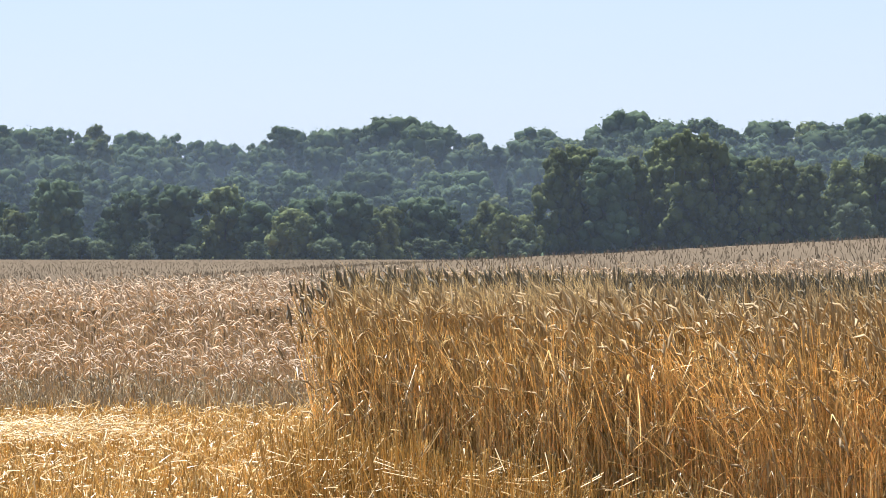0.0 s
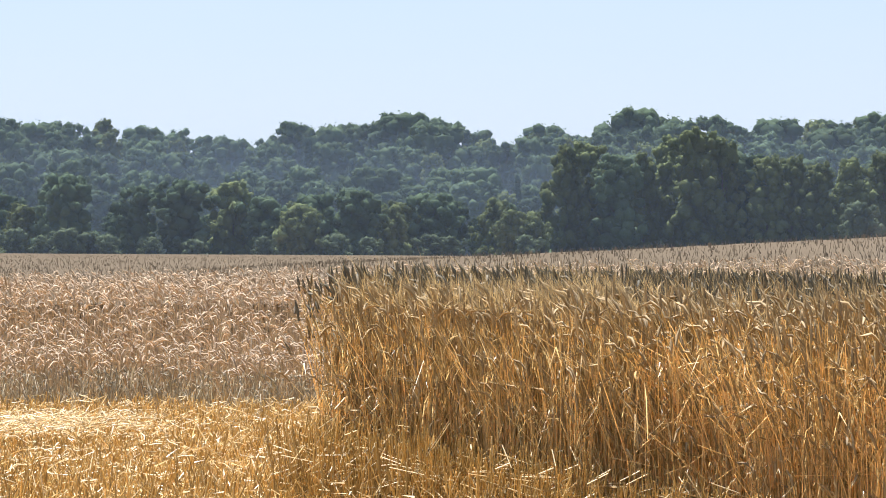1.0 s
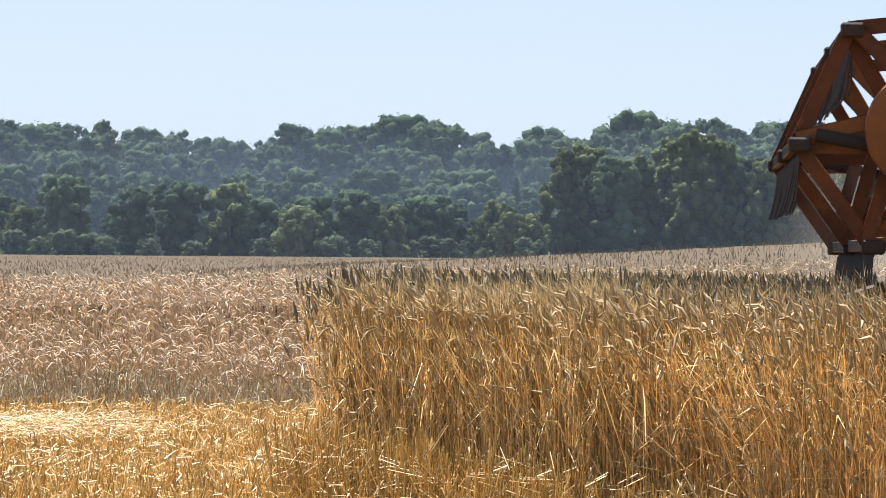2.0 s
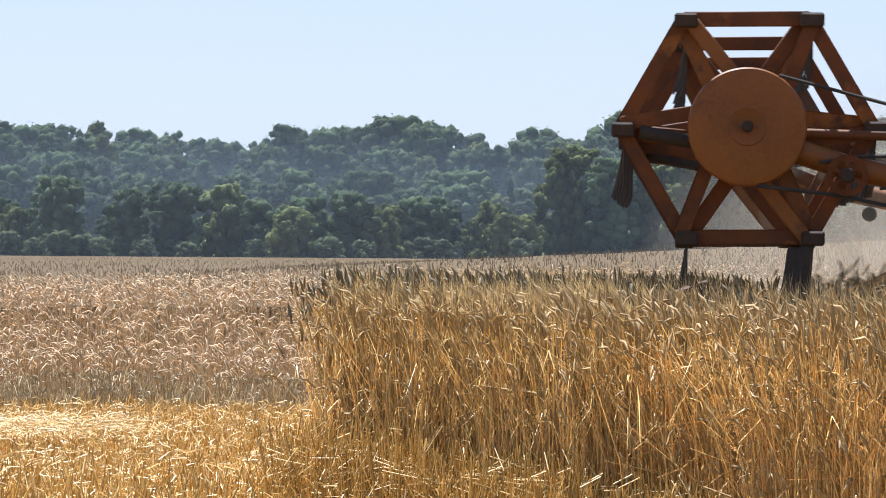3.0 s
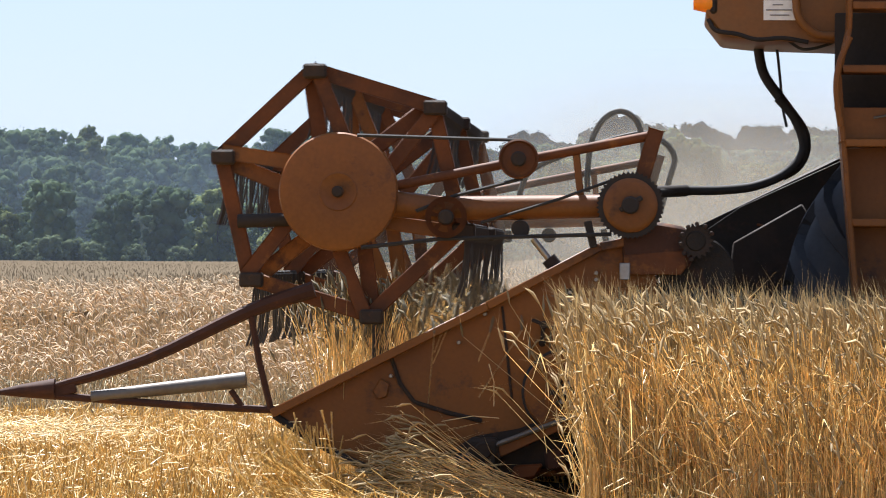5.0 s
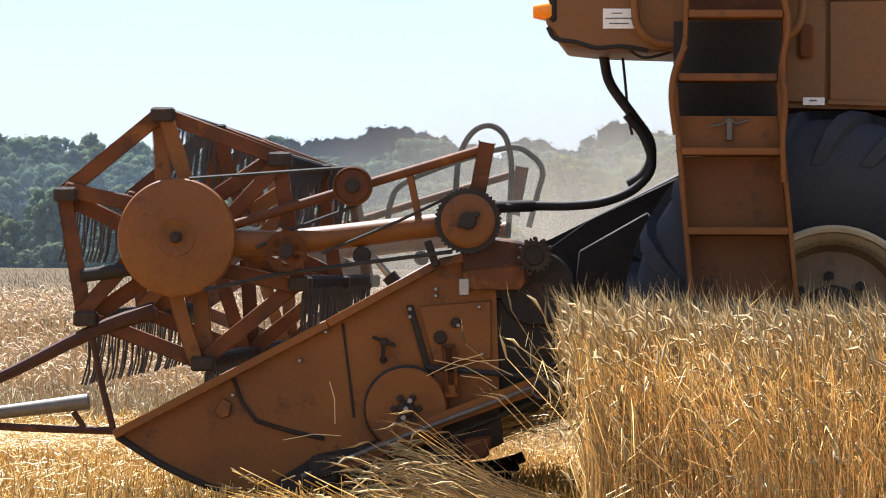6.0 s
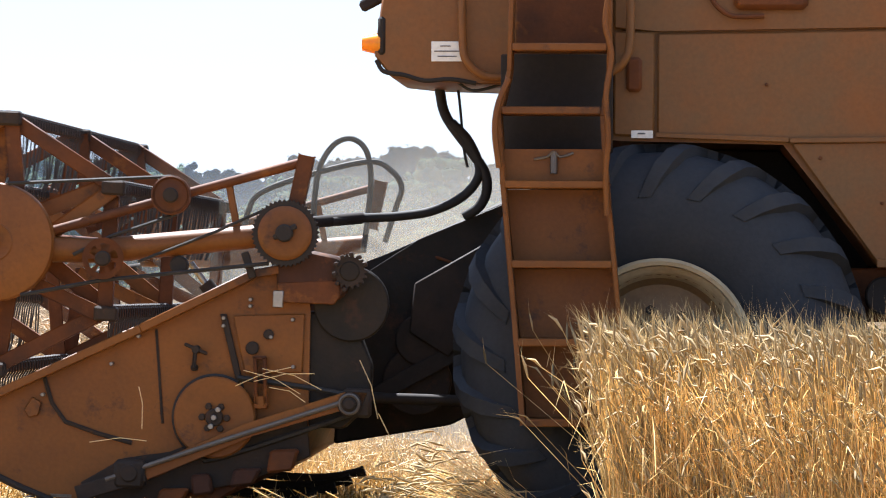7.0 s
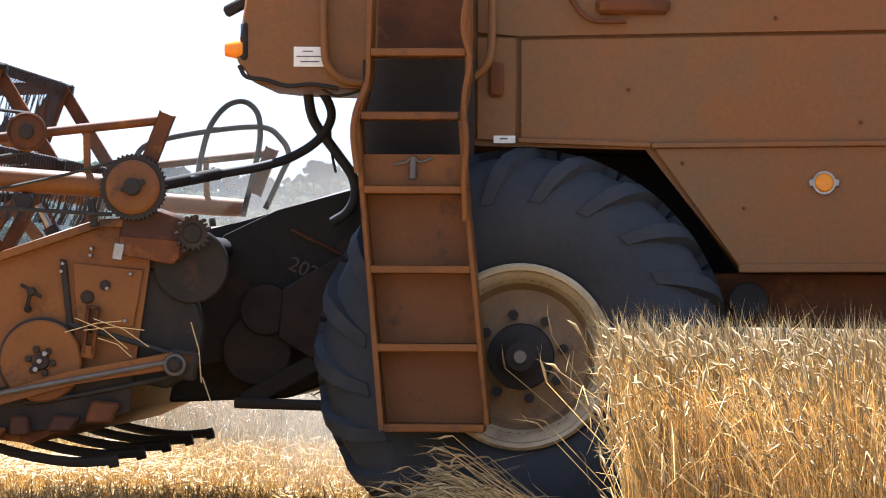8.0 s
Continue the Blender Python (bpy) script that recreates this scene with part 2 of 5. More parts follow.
def rod(bm, points, r, n=10, r_end=None):
    """A round bar, hose or wire through points."""
    points = [Vector(p) for p in points]
    rings, side = [], None
    for i, p in enumerate(points):
        d = (points[min(i + 1, len(points) - 1)] - points[max(i - 1, 0)]).normalized()
        if side is None:
            side = d.orthogonal().normalized()
        side = (side - d * side.dot(d)).normalized()
        up_ = d.cross(side)
        rr = r if r_end is None else r + (r_end - r) * i / (len(points) - 1)
        rings.append([bm.verts.new(p + rr * (math.cos(a) * side + math.sin(a) * up_)) for a in [2 * math.pi * k / n for k in range(n)]])
    ring_faces(bm, rings)
    return bm


def smooth_path(points, steps=6):
    """A soft curve through points."""
    pts = [Vector(p) for p in points]
    pts = [2 * pts[0] - pts[1]] + pts + [2 * pts[-1] - pts[-2]]
    out = []
    for a, b, c, d in zip(pts, pts[1:], pts[2:], pts[3:]):
        for k in range(steps):
            u = k / steps
            out.append(0.5 * (2 * b + (c - a) * u + (2 * a - 5 * b + 4 * c - d) * u * u + (3 * b - a - 3 * c + d) * u ** 3))
    return out + [pts[-2]]


def lathe(bm, x, z, profile, n=40, closed=False):
    """Rings about an axle that runs across the machine through x and z; profile is (radius, y)."""
    rings = [[bm.verts.new((x + r * math.cos(2 * math.pi * k / n), y, z + r * math.sin(2 * math.pi * k / n))) for k in range(n)] for r, y in profile]
    if closed:
        rings.append(rings[0])
    ring_faces(bm, rings, caps=not closed)
    return bm


def wheel_disc(bm, x, z, r, y0, y1, n=40, edge=0.006):
    return lathe(bm, x, z, [(r - edge, y0), (r, y0 + edge), (r, y1 - edge), (r - edge, y1)], n)


def bolts(bm, x, z, r, count, size, y, start=0.0):
    for k in range(count):
        a = 2 * math.pi * k / count + start
        wheel_disc(bm, x + r * math.cos(a), z + r * math.sin(a), size, y - size, y + 0.004, 6, 0.002)
    return bm


# ---------------------------------------------------------------- ground
def soft(a, b, v):
    u = np.clip((np.asarray(v, float) - a) / (b - a), 0, 1)
    return u * u * (3 - 2 * u)


def height(x, y):
    """The lie of the land: a low shoulder by the field's corner, a gentle rise to the right farther off."""
    x, y = np.asarray(x, float), np.asarray(y, float)
    shoulder = 0.03 * soft(13.5, 15.5, y) * soft(1.6, 0.2, x) * soft(18.5, 16.3, y)
    slope = np.clip(x + 5.0, 0, None) / np.maximum(y, 1) * 80
    rise = soft(26, 85, y) * (0.055 * np.clip(slope, 0, 16)) * soft(420, 140, y)
    return shoulder + rise + 8.0 * soft(612, 765, y)


def sheet(name, xs, ys, lift, material, label, category):
    """A piece of land over a grid."""
    gx, gy = np.meshgrid(xs, ys)
    z = height(gx, gy) + lift(gx, gy)
    verts = np.stack([gx, gy, z], -1).reshape(-1, 3)
    nx, ny = len(xs), len(ys)
    i = np.arange(nx * ny).reshape(ny, nx)
    faces = np.stack([i[:-1, :-1], i[:-1, 1:], i[1:, 1:], i[1:, :-1]], -1).reshape(-1, 4)
    me = bpy.data.meshes.new(name)
    me.from_pydata(verts.tolist(), [], faces.tolist())
    me.materials.append(material)
    me.shade_smooth()
    return tagged(new(name, me), label, category, kind="structure")


STRIP_LEFT, STRIP_BACK = -0.42, 19.9      # the standing strip's edges


def strip_front(x):
    return 15.1 - 1.45 * x


ground_x = np.unique(np.concatenate([np.linspace(-3000, -200, 12), np.linspace(-200, -12, 14), np.linspace(-12, 12, 49), np.linspace(12, 200, 14), np.linspace(200, 3000, 12)]))
ground_y = np.unique(np.concatenate([np.linspace(-3000, -20, 12), np.linspace(-20, 30, 51), np.linspace(30, 140, 40), np.linspace(140, 600, 24), np.linspace(605, 800, 40), np.linspace(850, 4500, 10)]))
sheet("ground", ground_x, ground_y, lambda x, y: 0 * x, SOIL, "bare brown soil under straw and stubble", "ground")
rs = np.random.RandomState(5)
field_x = np.linspace(-0.5, 0.5, 81)


def field_canopy():
    """The far field's closed top, widening with distance."""
    ys = np.concatenate([np.linspace(34, 60, 30), np.linspace(61, 140, 60), np.linspace(145, 560, 60)])
    gy, u = np.meshgrid(ys, field_x, indexing="ij")
    gx = u * (gy * 0.34 + 4)
    z = height(gx, gy) + 0.60 + 0.08 * soft(34, 60, gy) + rs.normal(0, 0.008, gx.shape)
    verts = np.stack([gx, gy, z], -1).reshape(-1, 3)
    ny, nx = gx.shape
    i = np.arange(nx * ny).reshape(ny, nx)
    faces = np.stack([i[:-1, :-1], i[:-1, 1:], i[1:, 1:], i[1:, :-1]], -1).reshape(-1, 4)
    me = bpy.data.meshes.new("far_field")
    me.from_pydata(verts.tolist(), [], faces.tolist())
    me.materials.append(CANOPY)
    me.shade_smooth()
    return tagged(new("far_field", me), "distant ripe grain field reaching to the wood", "field", kind="stuff")


field_canopy()


# ---------------------------------------------------------------- crops
class Blades:
    """Collects many thin plants as arrays, for one mesh."""

    def __init__(self):
        self.v, self.f, self.m, self.count = [], [], [], 0

    def add(self, verts, faces, slot):
        """verts: (plants, k, 3); faces: index rows into k (triangles)."""
        n, k, _ = verts.shape
        f = (np.asarray(faces)[None] + self.count + (np.arange(n) * k)[:, None, None]).reshape(-1, 3)
        self.v.append(verts.reshape(-1, 3))
        self.f.append(f)
        self.m.append(np.full(len(f), slot))
        self.count += n * k

    def mesh(self, name, materials):
        v, f, m = np.concatenate(self.v), np.concatenate(self.f), np.concatenate(self.m)
        me = bpy.data.meshes.new(name)
        me.vertices.add(len(v))
        me.vertices.foreach_set("co", v.astype(np.float32).ravel())
        me.loops.add(len(f) * 3)
        me.loops.foreach_set("vertex_index", f.astype(np.int32).ravel())
        me.polygons.add(len(f))
        me.polygons.foreach_set("loop_start", np.arange(0, len(f) * 3, 3, dtype=np.int32))
        for x in materials:
            me.materials.append(x)
        me.polygons.foreach_set("material_index", m.astype(np.int32))
        me.update(calc_edges=True)
        return me


def tube_faces(rings, sides):
    out = []
    for r in range(rings - 1):
        for i in range(sides):
            a, b = r * sides + i, r * sides + (i + 1) % sides
            out += [(a, b, b + sides), (a, b + sides, a + sides)]
    return out


def tubes(points, radii, sides, rs_):
    """points: (n, rings, 3), radii: (n, rings). Thin tubes that stand more or less upright."""
    n, k, _ = points.shape
    spin = rs_.uniform(0, 6.28, (n, 1, 1))
    a = spin + (np.arange(sides) * 2 * np.pi / sides)[None, None]
    ring = np.stack([np.cos(a), np.sin(a), 0 * a], -1)
    d = points[:, -1] - points[:, 0]
    d = d / np.linalg.norm(d, axis=1, keepdims=True)
    ref = np.where(np.abs(d[:, 2:3]) > 0.8, np.array([[1.0, 0, 0]]), np.array([[0, 0, 1.0]]))
    e1 = np.cross(d, ref)
    e1 /= np.linalg.norm(e1, axis=1, keepdims=True)
    e2 = np.cross(d, e1)
    off = np.cos(a)[..., None] * e1[:, None, None] + np.sin(a)[..., None] * e2[:, None, None]
    return (points[:, :, None] + off * radii[:, :, None, None]).reshape(n, k * sides, 3)


def plants(bl, x, y, tall, rs_, ear_slot=1, lean=0.09, drift=(0.03, 0.0), stem=0.0020, nod=0.38, ear=0.085, leaves=0.5, awns=6, sides=3, z=None, ear_r=0.0048, uneven=0.0, stray=0.05, simple=False):
    """Ripe cereal plants: jointed stem, nodding ear with awns, dry leaf blades. Slots: 0 stem, 1 ear, 2 blade."""
    n = len(x)
    z = height(x, y) if z is None else z
    h = tall * np.clip(rs_.normal(1, 0.045, n) - uneven * rs_.uniform(0, 1, n) ** 2.2, 0.3, 1.06)
    lx, ly = rs_.normal(drift[0], lean, n) * h, rs_.normal(drift[1], lean, n) * h
    wild = rs_.uniform(size=n) < stray
    lx = np.where(wild, rs_.normal(-0.18, 0.26, n) * h, lx)
    h = np.where(wild, h * 0.9, h)
    base = np.stack([x, y, z], -1)
    lean_v = np.stack([lx, ly, 0 * lx], -1)
    up_v = np.array([0, 0, 1.0])
    p = np.stack([base, base + up_v * (h * 0.55)[:, None] + lean_v * 0.26, base + up_v * h[:, None] + lean_v], 1)
    rad = np.stack([np.full(n, stem * 1.15), np.full(n, stem), np.full(n, stem * 0.7)], 1)
    if simple:
        bl.add(tubes(p[:, ::2], rad[:, ::2], sides, rs_), tube_faces(2, sides), 0)
    else:
        bl.add(tubes(p, rad, sides, rs_), tube_faces(3, sides), 0)
    # ear
    top = p[:, 2]
    way = rs_.normal(3.14, 1.15, n)
    bend = np.abs(rs_.normal(nod, 0.35, n))
    out = np.stack([np.cos(way) * np.sin(bend), np.sin(way) * np.sin(bend), np.cos(bend)], -1)
    droop = np.array([0, 0, -0.3]) * bend[:, None]
    el = ear * rs_.uniform(0.75, 1.2, n)[:, None]
    e = np.stack([top, top + (out + np.array([0, 0, 0.08])) * el * 0.45, top + (out + droop) * el], 1)
    er = ear_r * rs_.uniform(0.8, 1.2, n)
    bl.add(tubes(e, np.stack([er * 0.6, er * 1.1, er * 0.3], 1), 3, rs_), tube_faces(3, 3), ear_slot)
    for k in range(awns):
        s = e[:, 1 + (k % 2)]
        d = out + droop * 1.2 + rs_.normal(0, 0.18, (n, 3))
        tip = s + d * el * rs_.uniform(0.7, 1.1, n)[:, None]
        side = np.cross(d, rs_.normal(0, 1, (n, 3)))
        side = side / np.linalg.norm(side, axis=1, keepdims=True) * 0.0007
        bl.add(np.stack([s - side, s + side, tip], 1), [(0, 1, 2)], 1 if k % 3 else 2)
    # leaf blades
    for share in ([leaves, leaves * 0.6] if leaves else []):
        pick = np.flatnonzero(rs_.uniform(size=n) < share)
        k = len(pick)
        if not k:
            continue
        u = rs_.uniform(0.12, 0.88, k)[:, None]
        s = p[pick, 0] * (1 - u) + p[pick, 2] * u
        a = rs_.uniform(0, 6.28, k)
        d = np.stack([np.cos(a), np.sin(a), 0 * a], -1)
        ln = (0.05 + 0.24 * rs_.uniform(0, 1, k) ** 1.6)[:, None]
        up_share = rs_.uniform(size=k)[:, None] < 0.7
        mid = s + d * ln * 0.22 + up_v * ln * rs_.uniform(0.3, 0.5, k)[:, None]
        end = np.where(up_share, s + d * ln * 0.55 + up_v * ln * rs_.uniform(0.4, 0.85, k)[:, None], s + d * ln * 0.6 + up_v * ln * rs_.uniform(-0.5, 0.2, k)[:, None])
        w = np.stack([-np.sin(a), np.cos(a), rs_.normal(0, 0.5, k)], -1) * rs_.uniform(0.0010, 0.0024, k)[:, None]
        bl.add(np.stack([s - w * 0.5, s + w * 0.5, mid - w, mid + w, end], 1), [(0, 1, 3), (0, 3, 2), (2, 3, 4)], 2)


def stuff(name, bl, materials, label, category):
    return tagged(new(name, bl.mesh(name, materials)), label, category, kind="stuff")


def scatter(n, x0, x1, y0, y1, rs_):
    return rs_.uniform(x0, x1, n), rs_.uniform(y0, y1, n)


KNOCK_X, CUT_Y, CUT_X = 0.64, 16.0, 3.0     # where the strip is run down, and the near edge of the cut


def broken_stems(bl, n, rs_):
    """Snapped and leaning straws caught in the outer face of the strip."""
    x = rs_.uniform(KNOCK_X, 3.0, n)
    y = strip_front(x) + rs_.uniform(-0.06, 0.35, n)
    z = rs_.uniform(0.10, 0.72, n)
    a = np.where(rs_.uniform(size=n) < 0.75, rs_.normal(2.25, 0.35, n), rs_.normal(0.9, 0.5, n))
    ln = 0.04 + 0.34 * rs_.uniform(size=n) ** 2.6
    d = np.stack([np.cos(a), rs_.normal(0, 0.25, n), np.sin(a)], -1) * ln[:, None]
    c = np.stack([x, y, z], -1)
    bow = rs_.normal(0, 0.05, (n, 3)) * ln[:, None]
    r = rs_.uniform(0.0014, 0.0026, n)
    bl.add(tubes(np.stack([c - d * 0.5, c + bow, c + d * 0.5], 1), np.stack([r, r, r * 0.7], 1), 3, rs_), tube_faces(3, 3), 0)


def standing_strip():
    """The part of the strip that is left standing beside the machine's way."""
    rs_ = np.random.RandomState(11)
    bl = Blades()
    x, y = scatter(44000, KNOCK_X - 0.1, 3.4, 9.8, CUT_Y - 0.03, rs_)
    edge = strip_front(x) + 0.10 * np.sin(x * 9) + rs_.normal(0, 0.05, len(x))
    keep = (y > edge) & (x > KNOCK_X - 0.08 + rs_.uniform(0, 0.16, len(x)))
    thin = (y - edge < 0.7) | (rs_.uniform(size=len(x)) < 0.45)
    x, y = x[keep & thin], y[keep & thin]
    # some plants farther back get darker ears
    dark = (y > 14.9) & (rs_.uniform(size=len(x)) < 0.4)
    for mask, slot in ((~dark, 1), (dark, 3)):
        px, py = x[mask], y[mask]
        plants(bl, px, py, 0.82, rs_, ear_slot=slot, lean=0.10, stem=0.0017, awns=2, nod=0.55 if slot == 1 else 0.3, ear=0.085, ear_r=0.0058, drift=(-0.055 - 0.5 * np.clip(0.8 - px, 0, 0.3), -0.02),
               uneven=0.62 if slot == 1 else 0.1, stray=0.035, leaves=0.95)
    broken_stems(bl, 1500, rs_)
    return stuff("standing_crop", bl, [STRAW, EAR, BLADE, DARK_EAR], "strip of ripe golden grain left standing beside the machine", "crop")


def big_field():
    """The broad field behind, nearer part plant by plant, then tufts."""
    rs_ = np.random.RandomState(12)
    bl = Blades()
    n = 20000
    y = 26.2 + 21 * rs_.uniform(size=n) ** 1.25
    x = rs_.uniform(-0.5, 0.5, n) * (y * 0.26 + 0.6)
    y = y + 0.25 * np.sin(x * 2.1) + 0.15 * np.sin(x * 5.3)
    plants(bl, x, y, 0.74 * (0.50 + 0.50 * soft(26.2, 31.0, y)), rs_, lean=0.10, stem=0.0026, nod=1.0, ear=0.095, leaves=0.2, awns=2, ear_r=0.0066, uneven=0.5, simple=True)
    n = 26000
    y = 44 * (560 / 44) ** (rs_.uniform(size=n) ** 1.2)
    x = rs_.uniform(-0.5, 0.5, n) * (y * 0.26 + 2)
    s = 0.0075 * (y / 44) ** 0.6
    b = np.stack([x, y, height(x, y) + 0.5], -1)
    tip = b + np.stack([rs_.normal(0, 0.05, n), rs_.normal(0, 0.05, n), rs_.uniform(0.14, 0.27, n)], -1)
    p = np.stack([b, 0.4 * b + 0.6 * tip + rs_.normal(0, 0.02, (n, 3)), tip], 1)
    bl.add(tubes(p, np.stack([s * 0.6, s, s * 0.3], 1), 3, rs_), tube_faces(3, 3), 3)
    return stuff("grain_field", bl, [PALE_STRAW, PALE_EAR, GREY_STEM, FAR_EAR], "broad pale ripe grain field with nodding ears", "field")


def field_foot():
    """Greyish weedy stems along the field's near edge."""
    rs_ = np.random.RandomState(13)
    bl = Blades()
    n = 1700
    x = rs_.uniform(-4.6, 3.5, n)
    y = 25.8 + np.abs(rs_.normal(0, 0.5, n)) + 0.25 * np.sin(x * 2.1) + 0.15 * np.sin(x * 5.3)
    plants(bl, x, y, 0.26, rs_, uneven=0.6, lean=0.22, stem=0.003, nod=0.5, ear=0.05, leaves=1.0, awns=0)
    return stuff("field_edge_weeds", bl, [GREY_STEM, GREY_STEM, GREY_STEM], "grey weedy stems along the edge of the field", "weeds")


def stubble():
    rs_ = np.random.RandomState(14)
    bl = Blades()
    n = 44000
    y = 11.5 + 14.6 * rs_.uniform(size=n) ** 1.1
    x = rs_.uniform(-0.5, 0.5, n) * (y * 0.22 + 1.6)
    x = np.round(x / 0.16) * 0.16 + rs_.normal(0, 0.03, n)
    front = (x < STRIP_LEFT) | (y < strip_front(x)) | (y > CUT_Y)
    x, y = x[front], y[front]
    n = len(x)
    h = rs_.normal(1, 0.2, n) * (0.15 - 0.03 * soft(16.0, 18.0, y))
    b = np.stack([x, y, height(x, y)], -1)
    t = b + np.stack([rs_.normal(0, 0.05, n), rs_.normal(0, 0.05, n), h], -1)
    r = rs_.uniform(0.0018, 0.0032, n)
    bl.add(tubes(np.stack([b, t], 1), np.stack([r, r], 1), 3, rs_), tube_faces(2, 3), 0)
    # frayed leaf rags
    k = rs_.choice(n, n // 2, replace=False)
    s = t[k] - np.stack([0 * k, 0 * k, rs_.uniform(0, 0.1, len(k))], -1)
    a = rs_.uniform(0, 6.28, len(k))
    d = np.stack([np.cos(a), np.sin(a), rs_.normal(0, 0.5, len(k))], -1) * rs_.uniform(0.03, 0.10, len(k))[:, None]
    w = np.stack([-np.sin(a), np.cos(a), rs_.normal(0, 0.6, len(k))], -1) * 0.003
    bl.add(np.stack([s - w, s + w, s + d], 1), [(0, 1, 2)], 1)
    return stuff("stubble", bl, [STUBBLE, LITTER], "golden cut stubble in rows on the harvested ground", "stubble")


def loose_straw():
    rs_ = np.random.RandomState(15)
    bl = Blades()
    n = 6500
    y = 14.4 + 11.6 * rs_.uniform(size=n)
    x = rs_.uniform(-0.5, 0.5, n) * (y * 0.22 + 1.2)
    swath = rs_.uniform(size=n) < 0.45
    y = np.where(swath, rs_.normal(21.6, 0.45, n), y)
    x = np.where(swath, -1.55 - 1.6 * rs_.uniform(size=n) ** 0.7 + rs_.normal(0, 0.2, n), x)
    keep = ((x < STRIP_LEFT - 0.05) | (y < strip_front(x) + 0.1) | (y > STRIP_BACK))
    x, y, swath = x[keep], y[keep], swath[keep]
    n = len(x)
    z = height(x, y) + np.where(swath, rs_.uniform(0.10, 0.20, n), rs_.uniform(0.06, 0.16, n))
    a, ln = rs_.uniform(0, 6.28, n), 0.015 + 0.07 * rs_.uniform(size=n) ** 3
    d = np.stack([np.cos(a), np.sin(a), rs_.normal(0, 0.22, n)], -1) * ln[:, None]
    c = np.stack([x, y, z], -1)
    r = rs_.uniform(0.0016, 0.0034, n)
    bl.add(tubes(np.stack([c - d, c + rs_.normal(0, 0.01, (n, 3)), c + d], 1), np.stack([r, r, r * 0.8], 1), 3, rs_), tube_faces(3, 3), 0)
    return stuff("loose_straw", bl, [LITTER], "pale loose straw lying on the stubble", "straw")


standing_strip()
big_field()
field_foot()
stubble()
loose_straw()


def sheaf(rs_, count, wide, deep, tall=0.84, drift=(0.0, 0.0), stray=0.0, ears=EAR, awns=4, ear_r=0.0056, uneven=0.0):
    """A bundle of plants about its own foot."""
    bl = Blades()
    plants(bl, rs_.uniform(-wide / 2, wide / 2, count), rs_.uniform(-deep / 2, deep / 2, count), tall, rs_, z=np.zeros(count), drift=drift, stray=stray, uneven=uneven, leaves=0.8, stem=0.0018, lean=0.10, awns=awns, ear_r=ear_r)
    return bl.mesh("crop_clump", [STRAW, ears, BLADE])


CLUMPS = []      # (object, x, y, kind): the plants that the machine takes or runs down


def moving_crop():
    rs_ = np.random.RandomState(21)
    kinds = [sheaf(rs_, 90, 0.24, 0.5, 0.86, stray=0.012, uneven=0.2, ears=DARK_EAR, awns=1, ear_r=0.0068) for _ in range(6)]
    for i, x in enumerate(np.arange(STRIP_LEFT + 0.1, CUT_X, 0.22)):
        for y in np.arange(CUT_Y + 0.25, STRIP_BACK, 0.5):
            ob = new("crop_clump", kinds[rs_.randint(6)])
            tagged(ob, "clump of ripe golden grain standing in the machine's way", "crop", group="grain to be cut")
            CLUMPS.append((ob, x + rs_.normal(0, 0.02), y + rs_.normal(0, 0.03), "cut"))
    kinds = [sheaf(rs_, 56, 0.15, 0.17, 0.80, drift=(0.0, -0.02), stray=0.02, uneven=0.5) for _ in range(6)]
    for x in np.arange(STRIP_LEFT + 0.03, KNOCK_X, 0.125):
        y0 = strip_front(x)
        for y in np.arange(y0 + 0.06, CUT_Y, 0.15):
            ob = new("crop_clump", kinds[rs_.randint(6)])
            tagged(ob, "clump of ripe golden grain at the strip's outer edge", "crop", group="grain run down")
            CLUMPS.append((ob, x + rs_.normal(0, 0.02), y + rs_.normal(0, 0.02), "down" if x > 0.40 and y > 15.3 else "keep" if x > 0.55 else "pulled"))


moving_crop()


def trampled_stubble():
    """Tall tangled stubble at the strip's foot, which the header presses flat."""
    rs_ = np.random.RandomState(22)
    kinds = {}
    for tall in (0.34, 0.28, 0.22):
        for variant in range(4):
            bl = Blades()
            n = 70
            base = np.stack([rs_.uniform(-0.13, 0.13, n), rs_.uniform(-0.10, 0.10, n), np.zeros(n)], -1)
            top = base + np.stack([rs_.normal(0, 0.05, n), rs_.normal(0, 0.04, n), rs_.normal(tall, 0.05, n)], -1)
            r = rs_.uniform(0.0016, 0.0028, n)
            bl.add(tubes(np.stack([base, top], 1), np.stack([r, r], 1), 3, rs_), tube_faces(2, 3), 0)
            mid = base + (top - base) * rs_.uniform(0.5, 1.0, (n, 1))
            d = rs_.normal(0, 0.020, (n, 3))
            bl.add(tubes(np.stack([mid - d, mid + d], 1), np.stack([r, r], 1), 3, rs_), tube_faces(2, 3), 1)
            kinds[tall, variant] = bl.mesh("stubble_tuft", [STUBBLE, LITTER])
    for x in np.arange(-0.52, 0.95, 0.15):
        for back in (0.1, 0.28, 0.46):
            tall = 0.34 if x < -0.05 else 0.28 if x < 0.4 else 0.22
            ob = tagged(new("stubble_tuft", kinds[tall, rs_.randint(4)]), "tuft of tall tangled stubble at the strip's foot", "stubble", group="stubble pressed flat")
            CLUMPS.append((ob, x + rs_.normal(0, 0.03), strip_front(x) - back, "press" if x < 0.55 else "keep"))


trampled_stubble()


# ---------------------------------------------------------------- wood
def ball_mesh():
    """Corners and faces of a small round knot of foliage."""
    bm = bmesh.new()
    bmesh.ops.create_icosphere(bm, subdivisions=1, radius=1.0)
    v = np.array([tuple(q.co) for q in bm.verts])
    f = [tuple(q.index for q in face.verts) for face in bm.faces]
    bm.free()
    return v, f


